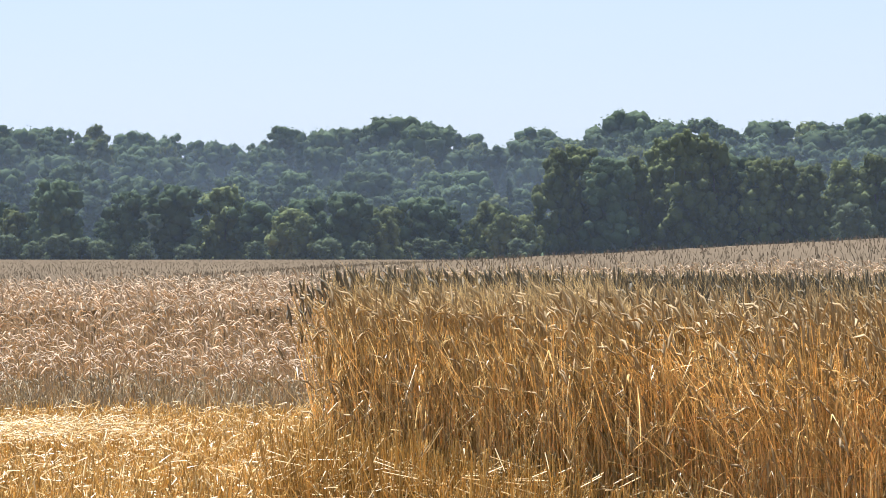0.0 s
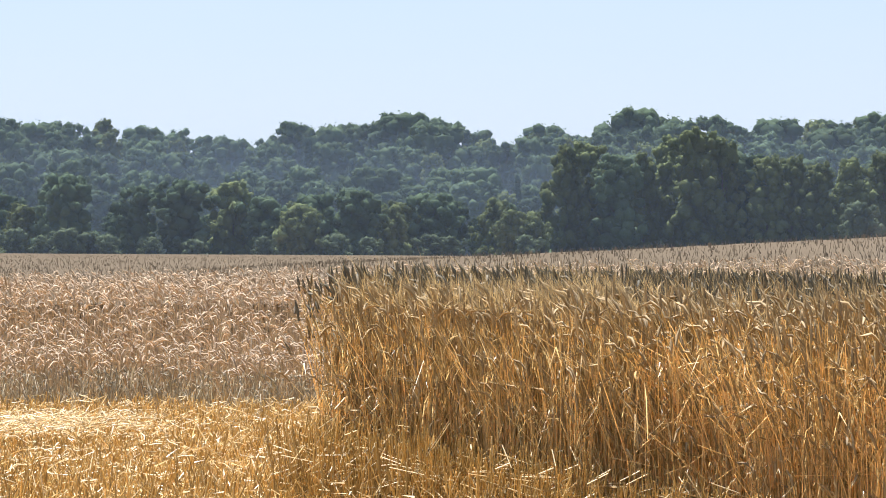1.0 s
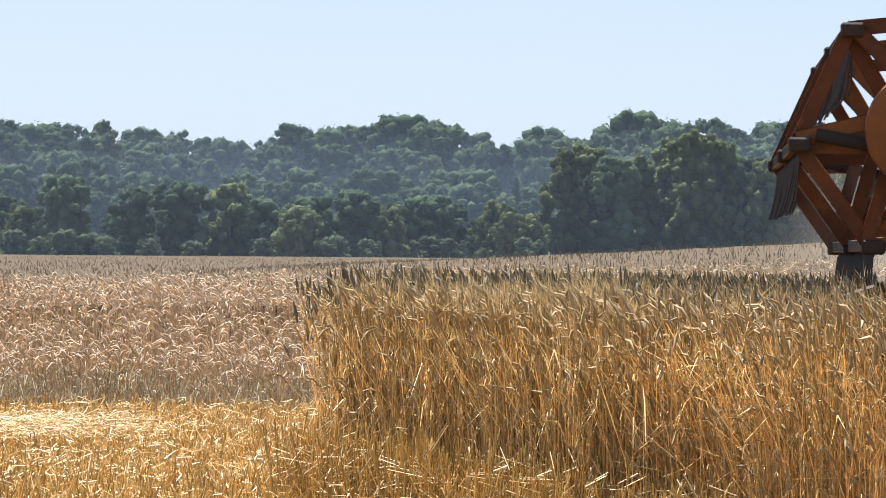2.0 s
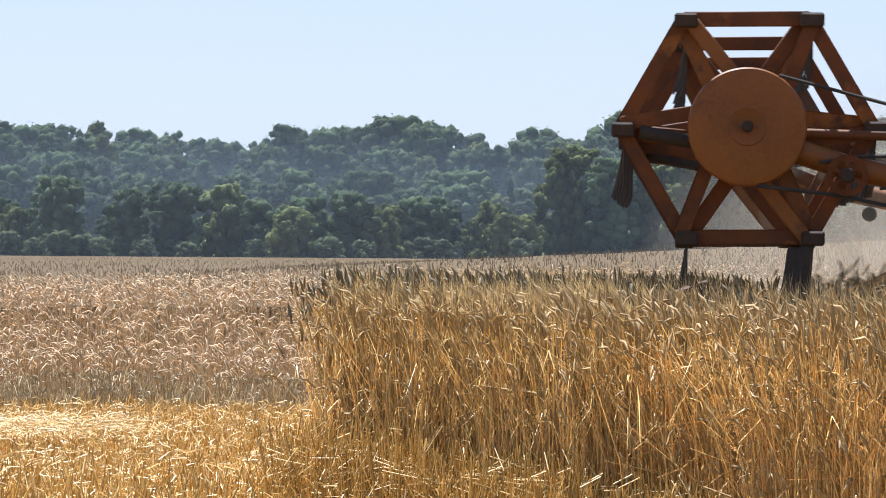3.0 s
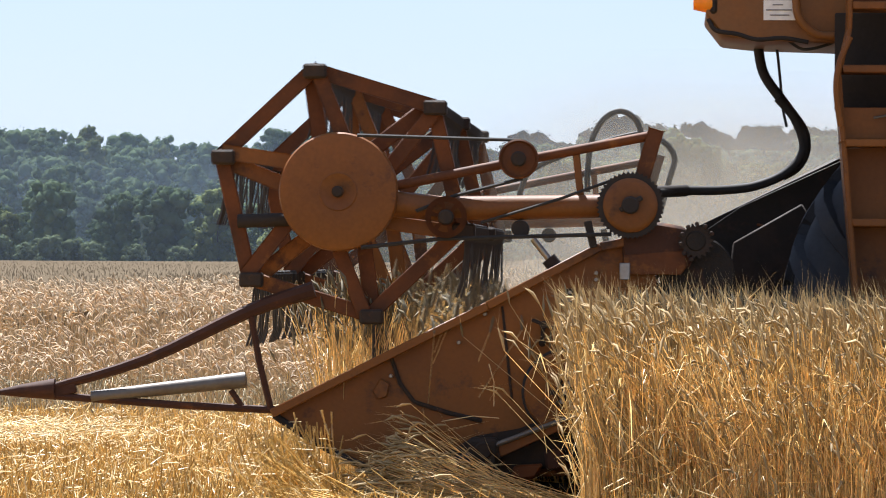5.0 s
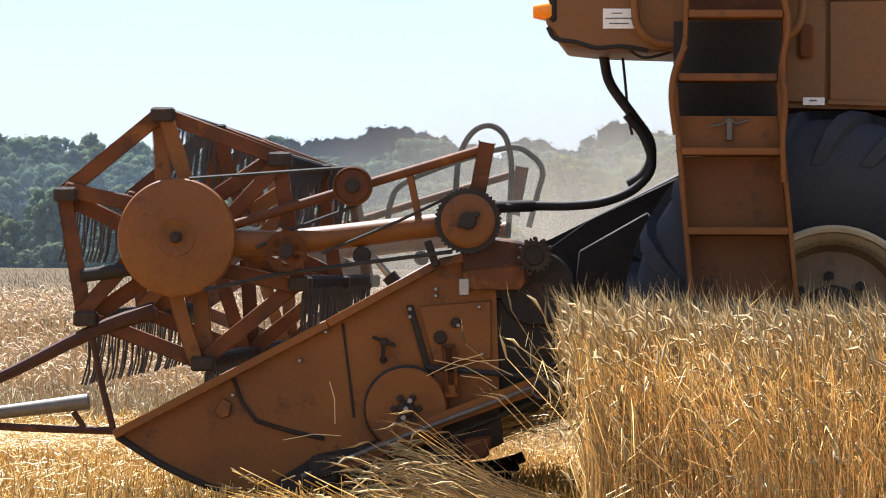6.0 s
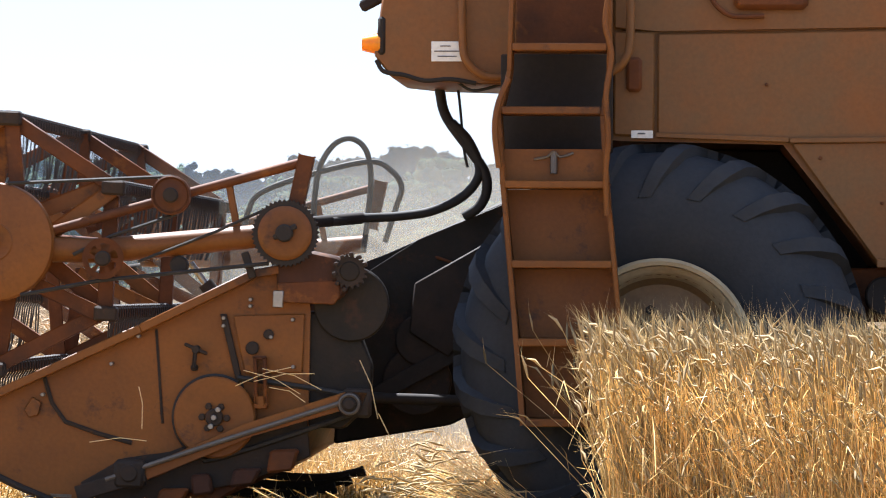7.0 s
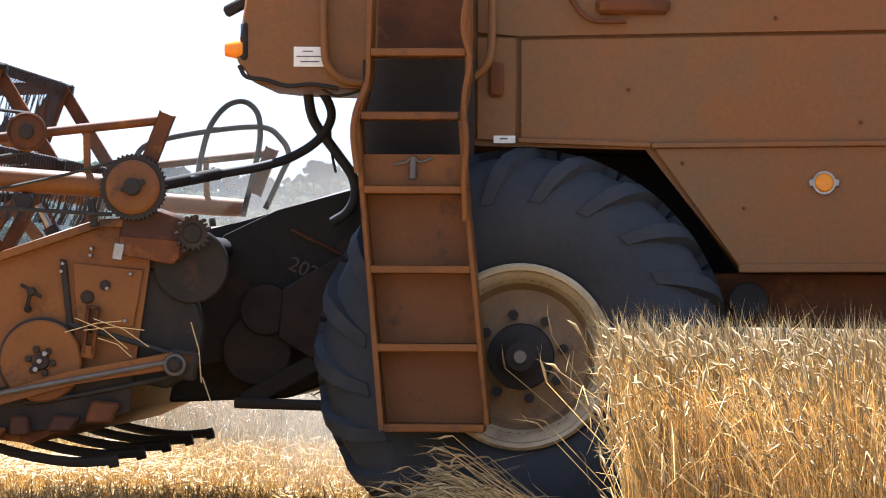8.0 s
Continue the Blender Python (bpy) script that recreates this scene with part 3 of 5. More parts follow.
KNOT_V, KNOT_F = ball_mesh()


def crown_reach(kind, u):
    """How far the crown reaches out at a share u of the tree's height."""
    if kind == "spruce":
        return (1.0 - u) ** 0.8 * 0.95
    if kind == "birch":
        return math.sin(math.pi * min(1.0, 0.14 + u * 0.84)) ** 0.65
    return math.sqrt(max(0.0, 1 - ((u - 0.50) / 0.50) ** 2)) * (0.88 + 0.12 * math.sin(u * 9))


def tree_meshes(kind, rs_, tall, wide, leaf, knots, sprays, size):
    """Trunk and crown of one tree: limbs that carry uneven knots of foliage with leaf sprays round them."""
    bm = bmesh.new()
    rod(bm, [(0, 0, -1), (0.1, 0, tall * 0.3), (0, 0.15, tall * 0.62), (0, 0, tall * 0.82)], 0.011 * tall, 7, 0.03)
    centres, radii = [], []
    sway = rs_.uniform(0, 6.28, 3)
    for k in range(knots):
        u = 0.05 + 0.89 * ((k + rs_.uniform()) / knots) ** 0.92
        a = rs_.uniform(0, 6.28)
        uneven = 1 + 0.22 * math.sin(2 * a + sway[0] + 7 * u) + 0.14 * math.sin(3 * a + sway[1] - 11 * u)
        reach = wide * crown_reach(kind, u) * uneven
        core = k % 9 == 4
        r = wide * (0.36 if core else rs_.uniform(0.13, 0.25)) * (0.55 + 0.45 * crown_reach(kind, u))
        out = max(0.0, reach - r * 0.7) * (0.35 if core else rs_.uniform(0.2, 1.0) ** 0.45)
        z = min(tall * u, tall - r * (0.75 + 1.2 * (out / wide) ** 2))
        c = (math.cos(a) * out, math.sin(a) * out, z)
        if k % 12 == 0:
            rod(bm, [(0, 0, z * 0.75), (c[0] * 0.6, c[1] * 0.6, z * 0.93), c], 0.004 * tall, 4, 0.02)
        centres.append(c)
        flat = rs_.uniform(0.8, 1.15) if kind == "oak" else rs_.uniform(0.95, 1.45)
        radii.append((r * rs_.uniform(0.85, 1.2), r * rs_.uniform(0.85, 1.2), r * flat))
    trunk = mesh_of("trunk", bm, BARK)
    centres, radii = np.array(centres), np.array(radii)
    bl = Blades()
    rough = 1 + rs_.normal(0, 0.17, (knots, len(KNOT_V), 1))
    bl.add(centres[:, None] + KNOT_V[None] * rough * radii[:, None] * 0.9, KNOT_F, 0)
    pick = rs_.randint(knots, size=sprays)
    d = rs_.normal(0, 1, (sprays, 3)) + np.array((0, 0, 0.35))
    d /= np.linalg.norm(d, axis=1, keepdims=True)
    q = centres[pick] + d * radii[pick] * rs_.uniform(0.85, 1.22, (sprays, 1))
    face = d + np.array((0, 0, 0.3)) + rs_.normal(0, 0.35, (sprays, 3))
    face /= np.linalg.norm(face, axis=1, keepdims=True)
    e = np.cross(face, rs_.normal(0, 1, (sprays, 3)))
    e /= np.linalg.norm(e, axis=1, keepdims=True)
    g = np.cross(face, e)
    e *= rs_.uniform(0.5, 1.3, (sprays, 1)) * size
    g *= rs_.uniform(0.5, 1.3, (sprays, 1)) * size
    bl.add(np.stack([q - e * 0.5, q + g * 0.6, q + e * 0.5 + g * 0.2, q - g * 0.5], 1), [(0, 3, 2), (0, 2, 1)], 0)
    crown = bl.mesh("crown", [leaf])
    crown.shade_smooth()
    return trunk, crown


TREES = {}


def tree_kinds():
    rs_ = np.random.RandomState(31)
    for key, kind, tall, wide, leaf, knots, sprays, label in (
            ("oak", "oak", 16, 7.2, 0, 112, 2100, "broad dark-green deciduous tree in the wood"),
            ("lime", "oak", 18, 6.2, 0, 112, 2100, "tall rounded dark-green deciduous tree in the wood"),
            ("birch", "birch", 18, 4.4, 1, 120, 1700, "tall slender light-green birch tree"),
            ("alder", "birch", 12, 4.4, 1, 110, 1500, "small upright olive-green tree before the wood"),
            ("spruce", "spruce", 19, 3.6, 2, 110, 1500, "dark pointed spruce tree in the wood"),
            ("bush", "oak", 5, 3.6, 3, 60, 900, "low pale-green willow bush at the wood's edge")):
        for variant in range(3):
            trunk, crown = tree_meshes(kind, rs_, tall, wide, LEAF[leaf], knots, sprays, 0.44 if key != "bush" else 0.30)
            TREES[key, variant] = (trunk, crown, tall, label, key)


def plant_tree(key, x, y, tall, rs_, z=0.0):
    trunk, crown, t0, label, kind = TREES[key, rs_.randint(3)]
    ob = tagged(new("bush" if key == "bush" else "tree"), label, "bush" if key == "bush" else "tree", group="bushes" if key == "bush" else "trees of the wood")
    for name, me in (("trunk", trunk), ("crown", crown)):
        new(name, me).parent = ob
    s = tall / t0
    ob.matrix_world = Matrix.Translation((x, y, z)) @ pose(0, 0, 0, 0, 0, rs_.uniform(0, 360)) @ Matrix.Diagonal((s * rs_.uniform(0.9, 1.15), s * rs_.uniform(0.9, 1.15), s, 1))


def wood():
    """The wood's edge about 600 m off: singled trees before it, rows that climb behind."""
    rs_ = np.random.RandomState(32)
    tree_kinds()
    per = 600 / 7360.0
    sky_line = [(-200, 235), (96, 224), (237, 238), (330, 256), (430, 258), (480, 248), (545, 222), (620, 236), (680, 226), (740, 212),
                (800, 225), (850, 250), (920, 252), (965, 232), (1020, 240), (1120, 205), (1190, 208), (1265, 218), (1300, 240), (1370, 220), (1480, 218), (1800, 205)]
    sx, sy = zip(*sky_line)
    # the back rows rise to the skyline
    for row, (dist, share) in enumerate(((768, 1.0), (730, 0.91), (695, 0.79), (662, 0.66), (632, 0.52), (606, 0.37))):
        step = 34 if row == 0 else 58
        for px in range(-160, 1740, step):
            q = px + rs_.uniform(-20, 20)
            top = (455 - np.interp(q, sx, sy)) * dist / 7360 * share + EYE
            if row == 5 and q > 940:
                continue
            kind = ("oak", "lime", "oak", "lime", "birch", "oak", "lime", "spruce")[rs_.randint(8)]
            ztop = top + (rs_.uniform(-1.3, 1.9) if row == 0 else rs_.uniform(-1.4, 1.8))
            x, y = (q - 784) * dist / 7360, dist + rs_.uniform(-8, 8)
            foot = float(height(x, y)) - 0.3
            plant_tree(kind, x, y, ztop - foot, rs_, foot)
    # the dark stand that comes forward
    for px, top in ((985, 245), (1030, 238), (1075, 262), (1125, 255), (1175, 222), (1215, 212), (1262, 226), (1300, 250), (1340, 262), (1385, 262), (1430, 275), (1490, 262), (1550, 255), (1620, 250)):
        tall = (452 - top) * per + rs_.uniform(-0.3, 0.3)
        plant_tree(("birch", "lime", "birch")[rs_.randint(3)], (px - 784) * per, 600 + rs_.uniform(-10, 6), tall, rs_, EYE - 0.9)
    # single trees in front
    for px, top, kind in ((395, 322, "alder"), (515, 362, "alder"), (540, 378, "alder"), (690, 357, "alder"), (680, 365, "alder"), (865, 350, "alder"), (890, 372, "alder"),
                          (610, 338, "oak"), (750, 340, "oak"), (310, 320, "oak"), (225, 330, "lime"), (95, 310, "oak"), (20, 365, "alder"), (-60, 330, "oak"), (930, 375, "alder"), (455, 350, "oak")):
        plant_tree(kind, (px - 784) * 570 / 7360, 570 + rs_.uniform(-8, 12), (455 - top) * 570 / 7360 + 1.5, rs_, -0.8)
    for px, top in ((8, 418), (105, 418), (140, 425), (180, 428), (255, 432), (333, 436), (450, 430), (585, 425), (640, 430), (750, 425), (785, 428), (920, 425), (1500, 398), (60, 430), (-60, 420)):
        plant_tree("bush", (px - 784) * 555 / 7360, 555 + rs_.uniform(-5, 5), max(2.0, (458 - top) * 555 / 7360 + 1.0), rs_, 0.0 if px < 1400 else 2.6)


wood()
sheet("meadow", np.linspace(-420, 420, 40), np.concatenate([np.linspace(565, 800, 50), np.linspace(820, 1500, 10)]), lambda x, y: 0.05 + 0 * x, MEADOW, "green meadow at the foot of the wood", "meadow")


def haze_sheets():
    """Flat blue see-through sheets added as distance haze before and between the wood's rows."""
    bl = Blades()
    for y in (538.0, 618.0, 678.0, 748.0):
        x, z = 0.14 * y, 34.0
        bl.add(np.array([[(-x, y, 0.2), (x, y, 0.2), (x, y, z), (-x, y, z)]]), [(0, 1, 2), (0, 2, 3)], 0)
    return stuff("haze_sheets", bl, [HAZE], "see-through blue sheets standing in for haze before the wood", "haze")


haze_sheets()


# ---------------------------------------------------------------- harvester
# Machine space: x runs back along it from the reel's axle, y across it from the near side, z up.
PIVOT = (2.604, 1.679)                   # where the feeder house hangs
ARM = (1.115, 1.189)                     # where the reel's arms hang on the header
REEL_R, WIDTH = 0.485, 3.73
WHEEL_R, AXLE = 0.81, (2.52, 0.80)

combine = thing("combine_harvester", "old orange combine harvester with worn, rusty paint", "harvester")
header = thing("harvester_header", "wide orange cutting header with reel, carried before the harvester", "harvester header")


def side_outline(grow=0.0):
    return [(-0.257, 0.387), (0.57, 0.805), (1.0, 1.035), (1.19, 1.072), (1.215, 0.90), (1.225, 0.47), (1.225, 0.33), (1.0, 0.24), (0.62, 0.15), (0.31, 0.115), (0.09, 0.195), (-0.083, 0.278)]


def bolt_ring(parent, x, z, r, count, size, y, material=GREASY):
    """Single bolt heads in a ring, all on one mesh."""
    me = mesh_of("bolt", wheel_disc(bmesh.new(), 0, 0, size, -size, 0.004, 6, 0.002), material)
    for k in range(count):
        ob = new("bolt", me)
        ob.parent, ob.location = parent, (x + r * math.cos(2 * math.pi * k / count), y, z + r * math.sin(2 * math.pi * k / count))


def single_bolts(parent, places, size, y, material=STEEL, long=0.03):
    me = mesh_of("bolt", wheel_disc(bmesh.new(), 0, 0, size, -long, 0, 8, 0.002), material)
    for x, z in places:
        ob = new("bolt", me)
        ob.parent, ob.location = parent, (x, y, z)


def build_header():
    for y0, name in ((0.0, "side_sheet"), (WIDTH - 0.012, "side_sheet")):
        sheet_ = part(name, prism(bmesh.new(), side_outline(), y0, y0 + 0.012), ORANGE, header, "worn orange side sheet")
        s = -1 if y0 == 0 else 1
        face = y0 if y0 == 0 else y0 + 0.012
        def ys(a, b):
            return (face + s * a, face + s * b) if s > 0 else (face - b, face - a)
        bm = bmesh.new()      # folded rim along the top
        for p, q in zip(side_outline()[:3], side_outline()[1:4]):
            bar(bm, (p[0], face + s * 0.025, p[1] - 0.004), (q[0], face + s * 0.025, q[1] - 0.004), 0.034, 0.062)
        part("rim", bm, ORANGE, sheet_, "folded upper rim")
        bm = bmesh.new()      # lower skid edge
        low = [(-0.25, 0.375), (-0.083, 0.268), (0.09, 0.185), (0.31, 0.105)]
        rod(bm, [(p.x, face + s * 0.008, p.z) for p in smooth_path([(x, 0, z) for x, z in low], 4)], 0.014, 8)
        part("skid_edge", bm, BLACK, sheet_, "scuffed dark lower edge")
        if s > 0:
            continue
        bm = bmesh.new()      # seam strip between the front and rear panel
        rod(bm, [(0.20, -0.006, 0.60), (0.235, -0.006, 0.50), (0.29, -0.006, 0.43), (0.42, -0.006, 0.39), (0.55, -0.006, 0.36)], 0.009, 6)
        part("seam", bm, GREASY, sheet_)
        bm = bmesh.new()
        bar(bm, (0.625, -0.003, 0.80), (0.665, -0.003, 0.44), 0.010, 0.008, 0.002)
        part("panel_seam", bm, GREASY, sheet_, "grimy panel seam")
        bm = bmesh.new()
        prism(bm, [(0.87, 0.87), (0.895, 0.87), (1.0, 0.50), (0.975, 0.50)], -0.022, 0.002, 0.003)
        part("bracket", bm, GREASY, sheet_, "dark bolted bracket")
        bm = bmesh.new()
        prism(bm, [(0.92, 0.865), (1.195, 0.885), (1.195, 0.66), (0.975, 0.645)], -0.014, 0.002, 0.004)
        part("cover_panel", bm, ORANGE, sheet_, "small orange cover panel")
        bm = bmesh.new()
        prism(bm, [(0.13, 0.47), (0.16, 0.52), (0.195, 0.50), (0.185, 0.45), (0.15, 0.44)], -0.02, 0.002, 0.003)
        part("lug", bm, ORANGE, sheet_)
        single_bolts(sheet_, ((0.885, 0.855), (0.885, 0.825), (0.985, 0.93), (0.985, 0.905), (1.07, 0.79), (0.62, 0.82), (0.56, 0.77), (0.20, 0.53), (0.46, 0.66), (1.15, 0.86), (1.16, 0.68)), 0.008, -0.002)
        for x, z, r in ((1.06, 0.80, 0.020), (1.0, 0.745, 0.026), (0.78, 0.66, 0.014)):
            bm = bmesh.new()
            wheel_disc(bm, x, z, r, -0.03, 0, 12, 0.004)
            part("bearing", bm, GREASY, sheet_)
        bm = bmesh.new()      # catch with wing screw
        wheel_disc(bm, 0.785, 0.73, 0.016, -0.05, 0, 10, 0.003)
        bar(bm, (0.74, -0.04, 0.75), (0.83, -0.04, 0.715), 0.014, 0.012)
        bar(bm, (0.785, -0.04, 0.74), (0.78, -0.04, 0.66), 0.014, 0.012)
        part("wing_screw", bm, GREASY, sheet_)
        bm = bmesh.new()      # greasy patchwork of the lower drive
        prism(bm, [(0.52, 0.30), (0.70, 0.33), (1.0, 0.46), (1.22, 0.50), (1.24, 0.34), (1.0, 0.23), (0.62, 0.14), (0.40, 0.14), (0.36, 0.20)], -0.018, 0.002, 0.004)
        part("drive_plate", bm, GREASY, sheet_, "dark greasy plate under the drive")
    # trough
    bm = bmesh.new()
    prism(bm, [(0.30, 0.13), (0.31, 0.16), (0.85, 0.20), (1.05, 0.35), (1.16, 0.60), (1.18, 1.03), (1.21, 1.03), (1.20, 0.55), (1.10, 0.30), (0.88, 0.15)], 0.014, WIDTH - 0.014)
    part("trough", bm, RUSTY, header, "rusty steel trough behind the cutter bar")
    bm = bmesh.new()
    lathe(bm, 0.86, 0.46, [(0.13, 0.03), (0.13, WIDTH - 0.03)], 20)
    auger = part("auger", bm, STEEL, header, "scoured steel feed auger")
    bm = bmesh.new()
    for side in (0, 1):
        n = 60
        rows = []
        for k in range(n):
            a = k / n * 2 * math.pi * 4 * (1 if side else -1)
            y = 0.04 + k / n * (WIDTH / 2 - 0.4) if not side else WIDTH - 0.04 - k / n * (WIDTH / 2 - 0.4)
            rows.append([bm.verts.new((0.86 + r * math.cos(a), y, 0.46 + r * math.sin(a))) for r in (0.12, 0.24)])
        ring_faces(bm, rows, closed=False, caps=False)
    bmesh.ops.solidify(bm, geom=bm.faces[:], thickness=0.006)
    part("flight", bm, STEEL, auger, "spiral flights")
    bm = bmesh.new()
    box(bm, (0.24, 0.0, 0.135), (0.33, WIDTH, 0.155), 0.004)
    cutter = part("cutter_bar", bm, STEEL, header, "cutter bar with pointed guards")
    bm = bmesh.new()
    for k in range(48):
        y = 0.04 + k * (WIDTH - 0.08) / 47
        rod(bm, [(0.25, y, 0.145), (0.20, y, 0.14), (0.14, y, 0.13)], 0.012, 6, 0.003)
    part("knife_guard", bm, BLACK, cutter, "pointed knife guards")
    # skids and lifter tubes below the rear
    for k in range(5):
        bm = bmesh.new()
        y = 0.15 + k * 0.78
        rod(bm, smooth_path([(0.48, y, 0.15), (0.78, y, 0.10), (1.02, y, 0.10), (1.18, y, 0.135)], 3), 0.020, 8)
        rod(bm, [(1.165, y, 0.125), (1.20, y, 0.14)], 0.026, 8)
        part("support_tube", bm, BLACK, header, "dark support tube under the trough")
    # crop divider
    for y in (0.005,):
        bm = bmesh.new()
        rod(bm, smooth_path([(-1.14, y, 0.465), (-0.75, y, 0.585), (-0.35, y, 0.775), (-0.10, y, 0.86)], 4), 0.016, 8, 0.033)
        div = part("divider", bm, DARK_RUST, header, "crop divider of welded tubes")
        bm = bmesh.new()
        rod(bm, [(-1.14, y, 0.445), (-0.62, y, 0.41), (-0.25, y, 0.395)], 0.015, 8)
        part("lower_tube", bm, DARK_RUST, div)
        bm = bmesh.new()
        rod(bm, [(-0.345, y, 0.765), (-0.31, y, 0.58), (-0.265, y, 0.40)], 0.013, 8)
        rod(bm, [(-0.42, y, 0.47), (-0.385, y, 0.42), (-0.375, y, 0.405)], 0.012, 8)
        part("stay", bm, DARK_RUST, div)
        bm = bmesh.new()
        rod(bm, [(-1.345, y, 0.452), (-1.24, y, 0.46), (-1.10, y, 0.468)], 0.006, 10, 0.042)
        bar(bm, (-1.12, y, 0.46), (-1.02, y, 0.48), 0.05, 0.03)
        part("point", bm, DARK_RUST, div, "rusty pointed divider tip")
        bm = bmesh.new()
        rod(bm, [(-0.96, y, 0.44), (-0.66, y, 0.475), (-0.36, y, 0.51)], 0.022, 12, 0.032)
        part("roller", bm, DULL, div, "scoured grey steel tube")
    # near side drives
    bm = bmesh.new()
    lathe(bm, 0.87, 0.474, [(0.02, -0.052), (0.15, -0.056), (0.157, -0.05), (0.157, -0.04), (0.148, -0.03), (0.148, -0.024), (0.157, -0.018), (0.157, -0.004), (0.15, 0.0)], 44)
    wheel = part("belt_wheel", bm, ORANGE, header, "orange flat-faced belt wheel")
    bm = bmesh.new()
    wheel_disc(bm, 0.87, 0.474, 0.034, -0.075, -0.05, 16, 0.004)
    part("hub", bm, GREASY, wheel, "dark bolted hub")
    bolt_ring(wheel, 0.87, 0.474, 0.048, 6, 0.014, -0.056)
    single_bolts(wheel, ((0.87, 0.474), (0.885, 0.505), (0.86, 0.44)), 0.011, -0.06, STEEL, 0.03)
    bm = bmesh.new()      # belt loop
    rod(bm, smooth_path([(0.87 + 0.157 * math.cos(a), -0.027, 0.474 + 0.157 * math.sin(a)) for a in [math.radians(60 + 24 * k) for k in range(10)]] + [(1.33, -0.027, 0.485), (1.40, -0.027, 0.53), (1.36, -0.027, 0.585), (0.95, -0.027, 0.63)], 3), 0.011, 6)
    part("drive_belt", bm, HOSE, header, "black drive belt")
    bm = bmesh.new()
    prism(bm, [(0.62, 0.22), (1.02, 0.41), (1.44, 0.55), (1.46, 0.60), (1.38, 0.60), (1.0, 0.46), (0.60, 0.27)], -0.10, -0.065)
    part("drive_beam", bm, ORANGE, header, "orange beam beside the knife drive")
    bm = bmesh.new()
    rod(bm, [(0.47, -0.115, 0.22), (0.9, -0.115, 0.385), (1.36, -0.115, 0.555)], 0.010, 8)
    part("knife_rod", bm, DULL, header, "long thin knife drive rod")
    bm = bmesh.new()
    wheel_disc(bm, 1.39, 0.55, 0.046, -0.125, -0.06, 24)
    wheel_disc(bm, 1.39, 0.55, 0.024, -0.14, -0.12, 16)
    box(bm, (1.36, -0.10, 0.50), (1.47, -0.03, 0.61), 0.012)
    eye_ = part("crank_eye", bm, GREASY, header, "greasy crank bearing")
    bm = bmesh.new()
    lathe(bm, 1.39, 0.55, [(0.030, -0.128), (0.036, -0.132), (0.042, -0.128)], 24, True)
    part("washer", bm, DULL, eye_)
    bm = bmesh.new()
    bar(bm, (0.36, -0.10, 0.16), (0.62, -0.10, 0.25), 0.06, 0.04)
    box(bm, (0.50, -0.13, 0.19), (0.62, -0.05, 0.30), 0.015)
    wheel_disc(bm, 0.56, 0.25, 0.035, -0.14, -0.05, 16)
    part("swing_box", bm, GREASY, header, "greasy knife swing gear")
    for x, z, w, h, lean_ in ((0.66, 0.13, 0.10, 0.07, 0.03), (0.80, 0.17, 0.08, 0.09, -0.02), (0.94, 0.21, 0.09, 0.08, 0.03), (1.08, 0.27, 0.10, 0.10, 0.02)):
        bm = bmesh.new()
        prism(bm, [(x, z), (x + w, z + 0.015), (x + w + lean_, z + h), (x + lean_ * 0.5, z + h * 0.9)], -0.075, -0.02, 0.01)
        part("bracket", bm, RUSTY if w > 0.09 else DARK_RUST, header, "rusty bracket of the knife drive")
    bm = bmesh.new()
    for x0 in (1.016, 1.052):
        bar(bm, (x0 + 0.012, -0.05, 0.53), (x0, -0.05, 0.71), 0.013, 0.03)
    bar(bm, (1.008, -0.05, 0.71), (1.060, -0.05, 0.71), 0.016, 0.03)
    bar(bm, (1.020, -0.05, 0.54), (1.072, -0.05, 0.54), 0.05, 0.03)
    part("lever", bm, RUSTY, header, "slotted rusty tension lever")
    for k, (x0, z0, x1, z1) in enumerate(((0.98, 0.66, 1.20, 0.58), (1.02, 0.62, 1.25, 0.66), (0.95, 0.60, 1.16, 0.68), (1.05, 0.67, 1.28, 0.60), (1.08, 0.60, 1.22, 0.55), (0.40, 0.36, 0.62, 0.375), (0.58, 0.58, 0.60, 0.42),
                                           (1.42, 0.72, 1.50, 0.50), (1.50, 0.52, 1.60, 0.28))):
        bm = bmesh.new()
        rod(bm, [(x0, -0.10, z0), ((x0 + x1) / 2 + 0.01, -0.12, (z0 + z1) / 2 + 0.015), (x1, -0.11, z1)], 0.0017, 5)
        part("caught_straw", bm, LITTER, header, "straw caught on the drive")
    # rear top corner: gear housing behind the toothed wheel
    bm = bmesh.new()
    prism(bm, [(1.08, 1.08), (1.20, 1.13), (1.32, 1.11), (1.375, 1.03), (1.34, 0.95), (1.27, 0.935), (1.09, 0.935)], -0.06, 0.05, 0.012)
    part("gear_housing", bm, DARK_RUST, header, "greasy brown gear housing")
    for x, z, r, y in ((1.37, 0.93, 0.145, 0.0), (1.365, 1.055, 0.040, -0.085)):
        bm = bmesh.new()
        wheel_disc(bm, x, z, r, y, y + 0.04, 30)
        part("gear_cover", bm, NEAR_BLACK, header, "round greasy cover")
    bm = bmesh.new()      # small chain sprocket behind the toothed wheel
    rings = []
    for y in (-0.080, -0.064):
        rings.append([bm.verts.new((1.365 + (0.068, 0.068, 0.056, 0.056)[k % 4] * math.cos(math.pi * k / 36), y, 1.055 + (0.068, 0.068, 0.056, 0.056)[k % 4] * math.sin(math.pi * k / 36))) for k in range(72)])
    ring_faces(bm, rings)
    part("sprocket", bm, GREASY, header, "small greasy chain sprocket")
    bm = bmesh.new()
